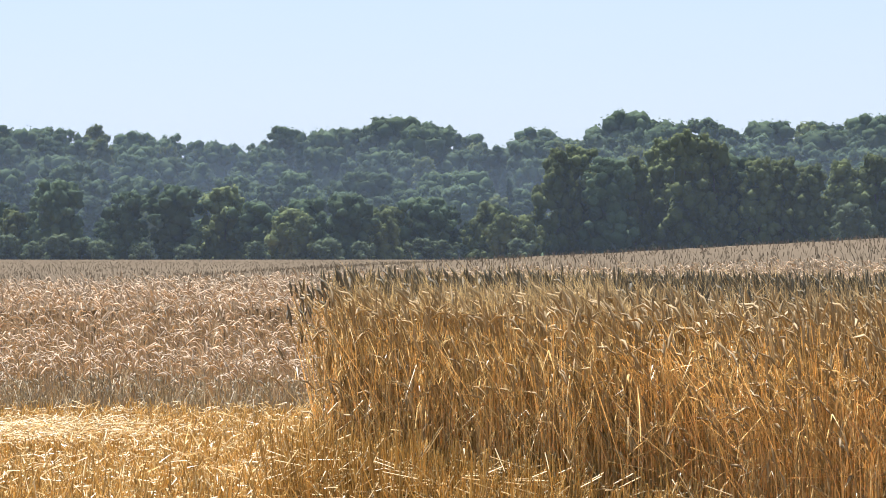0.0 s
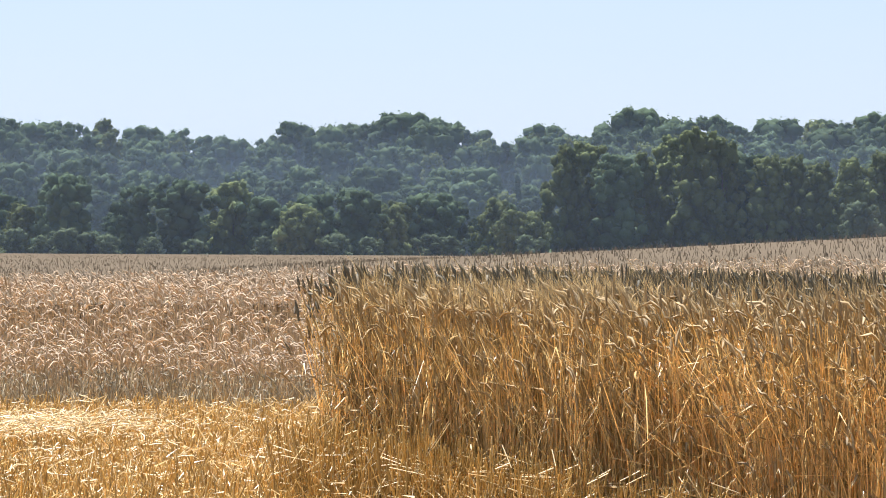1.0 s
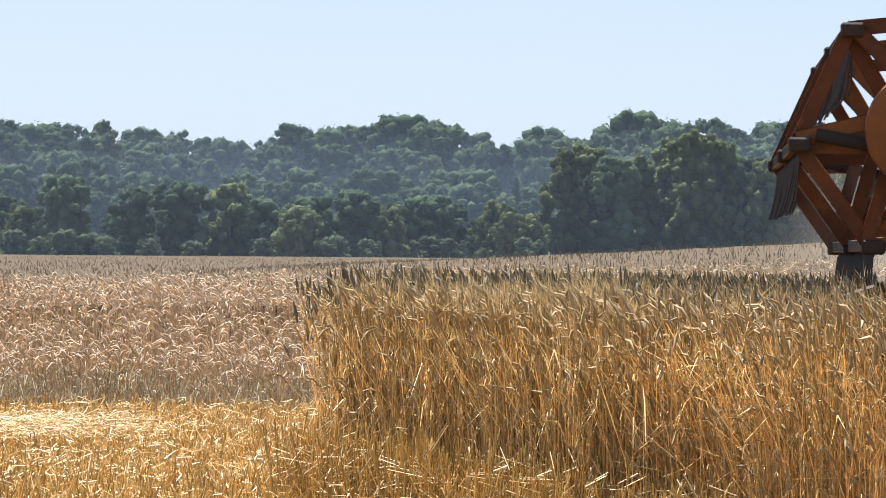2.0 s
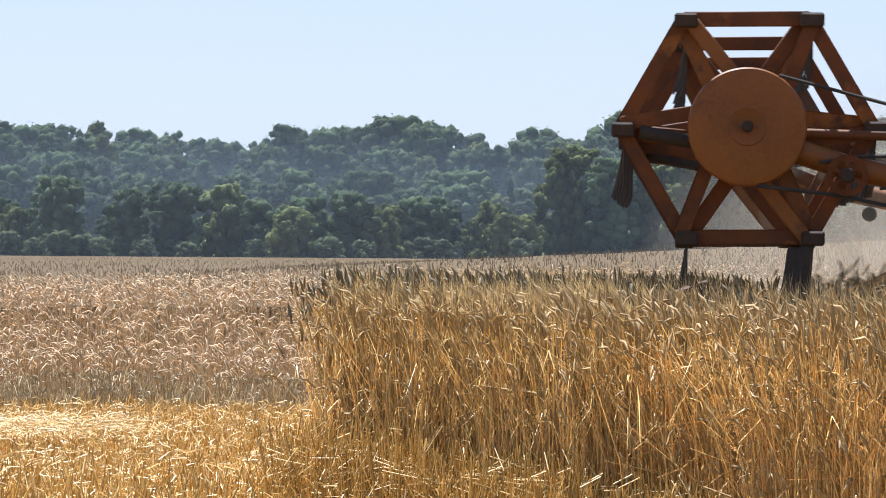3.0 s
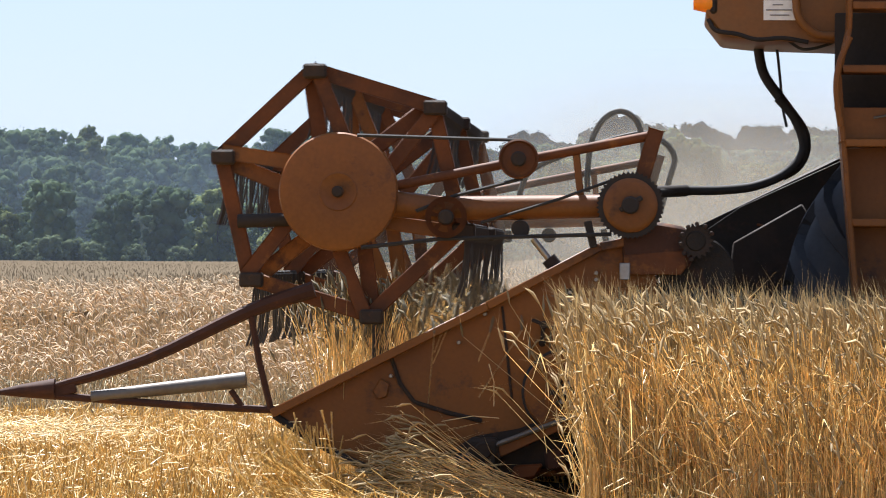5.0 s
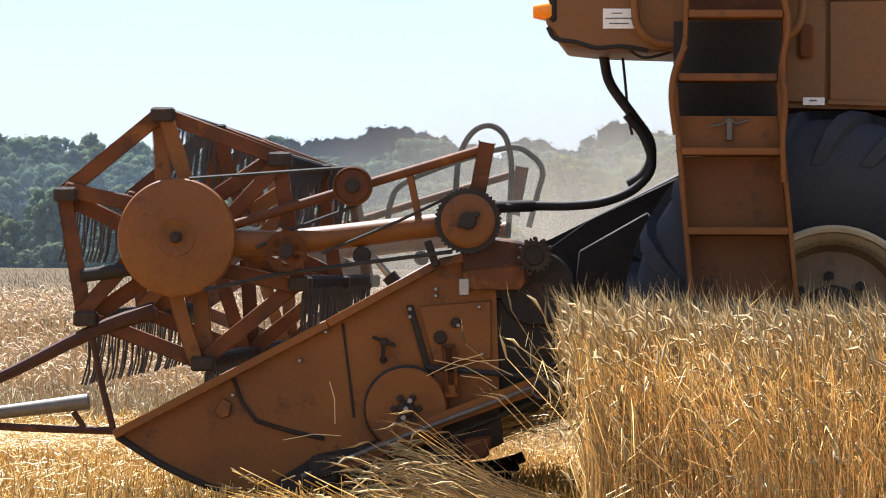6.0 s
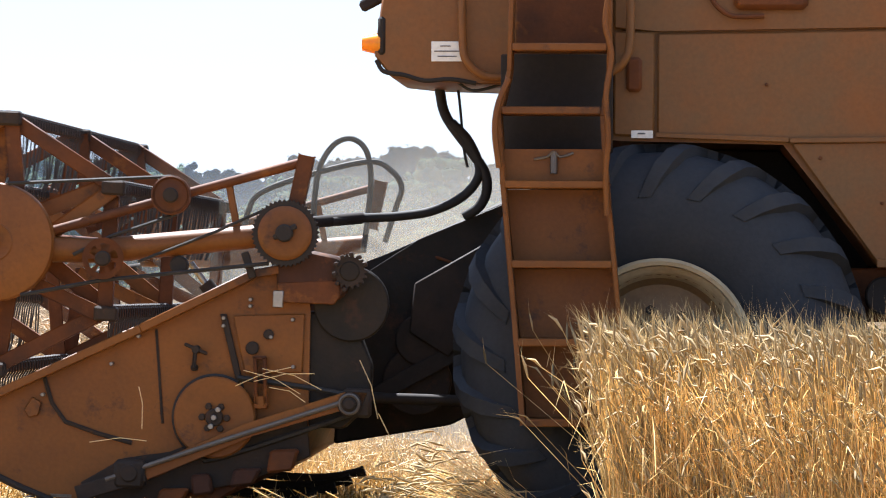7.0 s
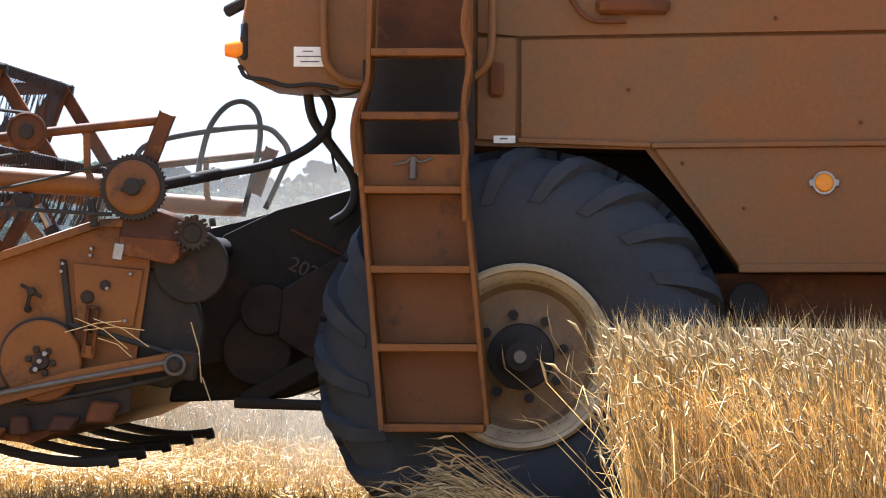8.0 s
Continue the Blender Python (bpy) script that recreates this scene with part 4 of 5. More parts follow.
    prism(bm, [(1.09, 1.00), (1.33, 1.02), (1.33, 0.955), (1.31, 0.925), (1.09, 0.925)], -0.064, -0.052, 0.004)
    part("lower_plate", bm, RUSTY, header, "rusty orange plate under the drive wheel")
    bm = bmesh.new()
    prism(bm, [(1.16, 0.90), (1.38, 0.88), (1.46, 0.70), (1.46, 0.55), (1.36, 0.45), (1.22, 0.45)], 0.02, 0.10, 0.008)
    part("rear_plate", bm, NEAR_BLACK, header, "black rear frame plate")
    bm = bmesh.new()
    box(bm, (1.075, -0.072, 0.905), (1.115, -0.055, 0.97), 0.003)
    part("tag", bm, STEEL, header, "small bright metal tag")
    single_bolts(header, [(1.37 + 0.062 * math.cos(0.5 + 0.55 * k), 1.05 + 0.07 * math.sin(0.5 + 0.55 * k)) for k in range(8)], 0.009, -0.068, GREASY)
    # lift cylinder of the reel arm
    bm = bmesh.new()
    rod(bm, [(0.74, 0.05, 1.06), (0.80, 0.05, 0.985)], 0.013, 10)
    cyl_ = part("lift_ram", bm, STEEL, header, "bright hydraulic ram")
    bm = bmesh.new()
    rod(bm, [(0.80, 0.05, 0.985), (0.86, 0.05, 0.91)], 0.03, 12)
    part("ram_barrel", bm, BLACK, cyl_)
    # reel drive chain wheel
    bm = bmesh.new()
    n = 44
    rings = []
    for y in (-0.115, -0.075):
        rings.append([bm.verts.new((ARM[0] + (0.130 if k % 2 else 0.120) * math.cos(math.pi * k / n), y, ARM[1] + (0.130 if k % 2 else 0.120) * math.sin(math.pi * k / n))) for k in range(2 * n)])
    ring_faces(bm, rings)
    gear = part("toothed_wheel", bm, BLACK, header, "black toothed rim of the reel drive wheel")
    bm = bmesh.new()
    lathe(bm, *ARM, [(0.02, -0.128), (0.082, -0.130), (0.099, -0.126), (0.104, -0.120), (0.104, -0.10)], 40)
    part("wheel_face", bm, ORANGE, gear, "orange wheel face")
    bm = bmesh.new()
    wheel_disc(bm, *ARM, 0.034, -0.16, -0.12, 20)
    bar(bm, (ARM[0] - 0.04, -0.145, ARM[1] - 0.02), (ARM[0] + 0.045, -0.145, ARM[1] + 0.03), 0.02, 0.02)
    part("hub", bm, BLACK, gear)


def holed_disc(x, z, radii, y, thick, n=36, holes=6):
    """A wheel plate with a ring of openings between its hub and its rim."""
    bm = bmesh.new()
    rings = [[bm.verts.new((x + r * math.cos(2 * math.pi * k / n), y, z + r * math.sin(2 * math.pi * k / n))) for k in range(n)] for r in radii]
    for j, (a, b) in enumerate(zip(rings, rings[1:])):
        for k in range(n):
            if j == 1 and k % (n // holes) < n // holes - 2:
                continue
            bm.faces.new((a[k], a[(k + 1) % n], b[(k + 1) % n], b[k]))
    bmesh.ops.solidify(bm, geom=bm.faces[:], thickness=-thick)
    return bm


ARM_PARTS, REELS, TINES = [], [], []


def build_arm():
    """Both arms that carry the reel, in the header's space; they swing about ARM."""
    for y, s in ((-0.04, -1), (WIDTH + 0.04, 1)):
        bm = bmesh.new()
        rod(bm, [(0.05, y, 1.15), (0.40, y, 1.135), (0.98, y, 1.178), (1.115, y, 1.189)], 0.052, 14, 0.042)
        arm = part("reel_arm", bm, ORANGE, header, "orange tubular reel arm")
        ARM_PARTS.append(arm)
        bm = bmesh.new()
        rod(bm, [(0.18, y, 1.205), (0.68, y, 1.335), (1.19, y, 1.463)], 0.019, 10)
        part("upper_tube", bm, RUSTY, arm)
        bm = bmesh.new()
        bar(bm, (1.197, y, 1.485), (1.145, y, 1.26), 0.06, 0.05)
        part("post", bm, RUSTY, arm)
        bm = bmesh.new()
        bar(bm, (0.896, y - 0.01 * s, 1.375), (0.925, y - 0.01 * s, 1.20), 0.028, 0.016)
        part("strut", bm, ORANGE, arm)
        bm = bmesh.new()
        bar(bm, (0.955, y + s * 0.03, 1.12), (0.985, y + s * 0.03, 1.02), 0.03, 0.02)
        part("clamp", bm, BLACK, arm)
        bm = bmesh.new()
        wheel_disc(bm, 0.70, 1.075, 0.035, y - 0.03, y + 0.03, 14)
        part("ram_eye", bm, BLACK, arm)
        bm = bmesh.new()
        rod(bm, [(-0.39, y - s * 0.03, 1.043), (-0.15, y - s * 0.03, 1.065), (0.05, y - s * 0.03, 1.09)], 0.027, 12)
        part("front_tube", bm, BLACK, arm, "black tube end")
        if s > 0:
            continue
        for x, z, r, mm, label in ((0.68, 1.341, 0.076, RUSTY, "dusty brown belt pulley"), (0.417, 1.104, 0.080, RUSTY, "rusty spoked tension pulley")):
            bm = bmesh.new()
            lathe(bm, x, z, [(0.03, -0.12), (0.040, -0.117), (0.048, -0.112), (r - 0.014, -0.112), (r - 0.006, -0.125), (r, -0.12), (r, -0.105), (r - 0.012, -0.098), (r - 0.012, -0.092), (r, -0.085), (r - 0.004, -0.07)], 32)
            if x < 0.5:
                bm.free()
                bm = holed_disc(x, z, (0.012, 0.034, r - 0.022, r), -0.122, 0.04)
            part("pulley", bm, mm, arm, label)
            bm = bmesh.new()
            wheel_disc(bm, x, z, 0.030, -0.135, -0.09, 16)
            part("hub", bm, GREASY, arm)
        bm = bmesh.new()
        top0 = (0.0 + 0.06, -0.135, 1.174 + 0.222)
        rod(bm, [top0, (0.68, -0.10, 1.341 + 0.072)], 0.007, 6)
        rod(bm, [(0.10, -0.135, 1.174 - 0.205), (0.40, -0.10, 1.02), (1.05, -0.10, 1.075)], 0.008, 6)
        rod(bm, [(0.30, -0.10, 1.12), (0.45, -0.10, 1.19), (0.70, -0.10, 1.268)], 0.007, 6)
        rod(bm, [(0.55, -0.10, 1.09), (0.85, -0.10, 1.20), (1.05, -0.10, 1.285)], 0.006, 6)
        part("belt", bm, HOSE, arm, "thin black drive belt")


def vertex(k, r=REEL_R):
    a = math.radians(60 * k)
    return r * math.cos(a), r * math.sin(a)


def build_reel():
    """The reel about its own axle; its six tine bars are apart, as they stay upright."""
    bm = bmesh.new()
    lathe(bm, 0, 0, [(0.05, 0.0), (0.05, WIDTH)], 16)
    reel = part("reel", bm, RUSTY, header, "rusty orange six-sided reel")
    REELS.append(reel)
    for y in (0.03, WIDTH / 2, WIDTH - 0.03):
        for k in range(6):
            bm = bmesh.new()
            x, z = vertex(k)
            px, pz = -math.sin(math.radians(60 * k)), math.cos(math.radians(60 * k))
            bar(bm, (0.09 * x / REEL_R + px * 0.05, y + 0.03, 0.09 * z / REEL_R + pz * 0.05), (x + px * 0.012, y + 0.03, z + pz * 0.012), 0.062, 0.012)
            bar(bm, (0.09 * x / REEL_R - px * 0.075, y - 0.03, 0.09 * z / REEL_R - pz * 0.075), (x - px * 0.016, y - 0.03, z - pz * 0.016), 0.058, 0.012)
            part("arm", bm, RUSTY if (k + int(y)) % 3 else ORANGE, reel)
            bm = bmesh.new()
            x2, z2 = vertex(k + 1)
            bar(bm, (x, y, z), (x2, y, z2), 0.058, 0.03)
            part("rim_bar", bm, RUSTY, reel)
    bm = bmesh.new()
    lathe(bm, 0, 0, [(0.02, -0.135), (0.06, -0.138), (0.07, -0.142), (0.075, -0.138), (0.205, -0.138), (0.222, -0.132), (0.228, -0.12), (0.228, -0.10), (0.215, -0.085), (0.215, -0.075), (0.226, -0.06), (0.21, -0.05)], 64)
    part("drive_disc", bm, ORANGE, reel, "large orange drive disc")
    bm = bmesh.new()
    wheel_disc(bm, 0, 0, 0.022, -0.175, -0.13, 16)
    part("hub", bm, GREASY, reel)
    block_mesh = mesh_of("bearing", box(bmesh.new(), (-0.035, -0.035, -0.035), (0.055, 0.035, 0.022), 0.008), GREASY)
    rs_ = np.random.RandomState(40)
    tine_meshes = []
    for _ in range(6):
        a, c = rs_.normal(0, 0.008), rs_.normal(0, 0.008)
        bm = rod(bmesh.new(), [(0.004, 0, 0.022), (0.026, 0, 0.012), (0.026, 0, -0.022), (0.012, 0, -0.045), (0.004 + a * 0.4, c * 0.4, -0.13), (-0.006 + a, c, -0.215), (-0.022 + a, c, -0.265)], 0.0040, 5)
        box(bm, (-0.014, -0.006, -0.020), (0.020, 0.006, 0.026), 0.003)
        tine_meshes.append(mesh_of("tine", bm, SPRING))
    for k in range(6):
        bm = bmesh.new()
        box(bm, (-0.012, 0.0, -0.024), (0.014, WIDTH, 0.024), 0.004)
        bar_ = part("tine_bar", bm, RUSTY, header, "rusty orange tine bar of the reel")
        TINES.append(bar_)
        for y in (0.0, WIDTH / 2, WIDTH):
            block = new("bearing", block_mesh)
            block.parent, block.location = bar_, (0, y, 0)
            tagged(block, "dark bearing block")
        rs_ = np.random.RandomState(40 + k)
        for j in range(54):
            tine = new("tine", tine_meshes[rs_.randint(6)])
            tine.parent, tine.location = bar_, (0, 0.07 + j * (WIDTH - 0.14) / 53, 0)


def build_body():
    def panel(name, outline, y0, y1, material, label="", parent=combine, bevel=0.008):
        return part(name, prism(bmesh.new(), outline, y0, y1, bevel), material, parent, label)
    near, far = 0.36, 3.35
    # upper body
    up_ = panel("body", [(2.16, 1.64), (2.36, 1.62), (3.0, 1.615), (3.36, 1.14), (5.2, 1.14), (5.2, 2.36), (2.16, 2.36)], near + 0.02, far, BODY, "orange sheet metal body")
    panel("front_panel", [(2.335, 1.64), (2.495, 1.635), (2.495, 2.045), (2.335, 2.05)], near - 0.002, near + 0.018, BODY, "", up_)
    panel("side_panel", [(2.505, 1.637), (2.99, 1.632), (5.2, 1.66), (5.2, 2.085), (2.505, 2.04)], near - 0.004, near + 0.018, BODY, "faded orange side panel", up_)
    panel("upper_panel", [(2.335, 2.056), (2.505, 2.048), (5.2, 2.093), (5.2, 2.36), (2.335, 2.36)], near - 0.006, near + 0.018, BODY, "", up_)
    panel("lower_panel", [(3.02, 1.617), (5.2, 1.645), (5.2, 1.15), (3.37, 1.135)], near - 0.012, near + 0.018, BODY, "orange lower side panel", up_)
    bm = bmesh.new()
    bar(bm, (2.50, near - 0.012, 1.642), (3.02, near - 0.012, 1.625), 0.022, 0.02)
    bar(bm, (3.02, near - 0.02, 1.622), (5.2, near - 0.02, 1.652), 0.022, 0.02)
    bar(bm, (3.36, near - 0.02, 1.147), (5.2, near - 0.02, 1.16), 0.035, 0.02)
    part("edge_fold", bm, BODY, up_, "folded lower edge")
    panel("lower_frame", [(3.0, 0.92), (5.1, 0.90), (5.1, 1.13), (3.0, 1.13)], near + 0.25, far - 0.25, RUSTY, "rusty lower frame")
    panel("thresher", [(2.0, 0.75), (3.05, 0.75), (3.38, 1.14), (3.0, 1.61), (2.17, 1.62), (1.95, 1.35)], near + 0.78, far - 0.78, BLACK, "dark thresher housing")
    bm = bmesh.new()
    wheel_disc(bm, 3.40, 1.02, 0.075, near + 0.10, near + 0.25, 24)
    part("pulley", bm, BLACK, combine, "black pulley under the body")
    bm = bmesh.new()
    wheel_disc(bm, 3.69, 1.48, 0.038, near - 0.034, near - 0.01, 28, 0.008)
    part("reflector", bm, AMBER, up_, "round amber reflector")
    bm = bmesh.new()
    lathe(bm, 3.69, 1.48, [(0.037, -0.03 + near), (0.045, -0.03 + near), (0.046, near - 0.012), (0.037, near - 0.012)], 28, True)
    bar(bm, (3.63, near - 0.018, 1.48), (3.65, near - 0.018, 1.48), 0.03, 0.01)
    bar(bm, (3.73, near - 0.018, 1.48), (3.75, near - 0.018, 1.48), 0.03, 0.01)
    part("bezel", bm, STEEL, up_, "steel reflector bezel")
    bm = bmesh.new()
    box(bm, (2.405, near - 0.009, 1.63), (2.49, near - 0.004, 1.66), 0.001)
    part("sticker", bm, PAPER, up_, "small white sticker")
    bm = bmesh.new()
    box(bm, (2.43, near - 0.0115, 1.645), (2.46, near - 0.009, 1.651), 0)
    part("print", bm, INK, up_)
    single_bolts(up_, ((3.83, 1.715), (2.93, 1.84), (3.14, 1.555), (3.50, 2.12), (3.38, 1.38)), 0.007, near - 0.006, RUSTY, 0.016)
    bm = bmesh.new()
    box(bm, (2.385, near - 0.03, 1.81), (2.445, near - 0.006, 1.945), 0.012)
    part("hinge_block", bm, RUSTY, up_)
    bm = bmesh.new()
    rod(bm, smooth_path([(2.70, near - 0.03, 2.20), (2.74, near - 0.04, 2.14), (2.80, near - 0.04, 2.105), (2.92, near - 0.04, 2.105)], 4), 0.010, 8)
    box(bm, (2.80, near - 0.05, 2.13), (3.09, near - 0.01, 2.20), 0.02)
    part("latch_gear", bm, RUSTY, up_, "rusty latch work")
    # cab floor and cab
    cab = panel("cab", [(1.40, 1.95), (1.47, 1.86), (1.62, 1.845), (2.16, 1.83), (2.16, 2.24), (1.44, 2.24)], near - 0.05, 1.15, BODY, "orange cab base")
    panel("cab_window", [(1.45, 2.25), (2.15, 2.25), (2.15, 2.75), (1.52, 2.75)], near + 0.03, 1.1, GLASS, "dark cab glass", cab)
    panel("cab_roof", [(1.40, 2.75), (2.2, 2.75), (2.2, 2.85), (1.45, 2.85)], near - 0.05, 1.15, BODY, "", cab)
    bm = bmesh.new()
    rod(bm, smooth_path([(1.41, near - 0.04, 1.93), (1.44, near - 0.05, 1.885), (1.52, near - 0.05, 1.872), (1.60, near - 0.05, 1.85), (1.70, near - 0.05, 1.856), (1.80, near - 0.05, 1.84)], 4), 0.009, 8)
    part("wiring", bm, BLACK, cab, "dark wiring along the cab's lower edge")
    bm = bmesh.new()
    box(bm, (1.415, near - 0.06, 1.95), (1.445, near + 0.05, 2.10), 0.01)
    part("lamp_bracket", bm, BLACK, cab)
    bm = bmesh.new()
    rod(bm, [(1.425, near - 0.02, 1.995), (1.39, near - 0.02, 1.995), (1.352, near - 0.02, 1.995)], 0.045, 14, 0.028)
    part("turn_signal", bm, AMBER, cab, "amber turn signal")
    bm = bmesh.new()
    box(bm, (1.625, near - 0.056, 1.925), (1.752, near - 0.051, 2.003), 0.001)
    part("notice", bm, PAPER, cab, "white paper notice with faded print")
    for k, (x0, x1) in enumerate(((1.66, 1.70), (1.635, 1.735), (1.65, 1.725))):
        bm = bmesh.new()
        box(bm, (x0, near - 0.0585, 1.983 - k * 0.02), (x1, near - 0.056, 1.987 - k * 0.02), 0)
        part("print_line", bm, INK, cab)
    bm = bmesh.new()
    rod(bm, smooth_path([(1.745, near - 0.1, 2.30), (1.75, near - 0.1, 2.0), (1.77, near - 0.1, 1.92), (1.83, near - 0.09, 1.868), (1.90, near - 0.08, 1.862)], 5), 0.017, 10)
    part("grab_rail", bm, BODY, cab, "orange grab rail")
    bm = bmesh.new()
    rod(bm, smooth_path([(2.40, near - 0.1, 2.30), (2.40, near - 0.1, 2.02), (2.38, near - 0.1, 1.93), (2.33, near - 0.09, 1.885), (2.27, near - 0.08, 1.875)], 5), 0.017, 10)
    part("grab_rail", bm, BODY, cab)
    bm = bmesh.new()
    bar(bm, (1.335, near + 0.1, 2.145), (1.50, near + 0.12, 2.235), 0.045, 0.05, 0.01)
    part("mirror_arm", bm, BLACK, cab, "black mirror arm")
    build_ladder(near)
    build_wheels()
    build_feeder()


def build_ladder(near):
    bm = bmesh.new()
    rod(bm, [(2.004, -0.05, 0.52), (1.925, -0.03, 1.44), (1.905, -0.01, 1.70), (1.945, 0.08, 1.86), (1.955, 0.10, 2.30)], 0.014, 4)
    ladder = part("ladder", bm, ORANGE, combine, "orange sheet steel boarding ladder with closed lower risers")
    left = [(2.004, 0.52), (1.922, 1.44), (1.905, 1.70), (1.945, 1.87), (1.955, 2.30)]
    right = [(2.405, 0.545), (2.318, 1.44), (2.30, 1.70), (2.325, 1.87), (2.325, 2.30)]
    for name, side in (("rail", left), ("rail", right)):
        bm = bmesh.new()
        for (x0, z0), (x1, z1) in zip(side, side[1:]):
            bar(bm, (x0, 0.05, z0), (x1, 0.05, z1 + 0.003), 0.018, 0.20, 0.003)
        part(name, bm, ORANGE, ladder, "worn ladder rail")
    def at(side, z):
        return np.interp(z, [p[1] for p in side], [p[0] for p in side])
    zs = (0.53, 0.836, 1.134, 1.438, 1.72, 1.962)
    for k, z in enumerate(zs):
        bm = bmesh.new()
        box(bm, (at(left, z) + 0.009, -0.06, z - 0.015), (at(right, z) - 0.009, 0.13, z + 0.015), 0.004)
        part("step", bm, ORANGE, ladder, "worn orange step")
    for z0, z1 in zip(zs[:3], zs[1:4]):
        bm = bmesh.new()
        prism(bm, [(at(left, z0) + 0.010, z0 + 0.016), (at(right, z0) - 0.010, z0 + 0.016), (at(right, z1) - 0.010, z1 - 0.016), (at(left, z1) + 0.010, z1 - 0.016)], 0.10, 0.11, 0.001)
        part("riser", bm, ORANGE, ladder, "closed orange riser")
    bm = bmesh.new()
    prism(bm, [(at(left, 1.46) + 0.01, 1.455), (at(right, 1.46) - 0.01, 1.455), (at(right, 1.58) - 0.01, 1.575), (at(left, 1.58) + 0.01, 1.575)], 0.02, 0.03, 0.001)
    part("flap", bm, ORANGE, ladder, "short orange flap")
    # black sheet fills the openings between the upper steps
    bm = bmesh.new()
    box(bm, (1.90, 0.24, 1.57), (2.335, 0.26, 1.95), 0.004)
    part("dark_backing", bm, BLACK, ladder, "dark sheet behind the upper steps")
    bm = bmesh.new()
    box(bm, (1.96, 0.20, 1.985), (2.32, 0.22, 2.30), 0.004)
    part("riser", bm, RUSTY, ladder)
    bm = bmesh.new()
    rod(bm, [(2.115, 0.01, 1.56), (2.115, 0.0, 1.48)], 0.014, 8)
    rod(bm, smooth_path([(2.04, 0.01, 1.535), (2.09, 0.005, 1.545), (2.115, 0.0, 1.565), (2.14, 0.005, 1.545), (2.19, 0.01, 1.56)], 3), 0.005, 6)
    part("latch", bm, DULL, ladder, "dull steel latch bolt")
    bm = bmesh.new()
    rod(bm, smooth_path([(1.945, -0.08, 1.84), (1.905, -0.09, 1.74), (1.893, -0.09, 1.64), (1.91, -0.08, 1.50)], 4), 0.012, 8)
    part("hand_rail", bm, ORANGE, ladder)
    bm = bmesh.new()
    rod(bm, smooth_path([(2.33, -0.08, 2.2), (2.31, -0.09, 2.05), (2.335, -0.09, 1.93), (2.315, -0.10, 1.78), (2.325, -0.09, 1.62), (2.315, -0.08, 1.48), (2.32, -0.07, 1.32)], 4), 0.011, 8)
    part("hand_rail", bm, ORANGE, ladder, "bent hand rail")


WHEELS, HOSES = [], []


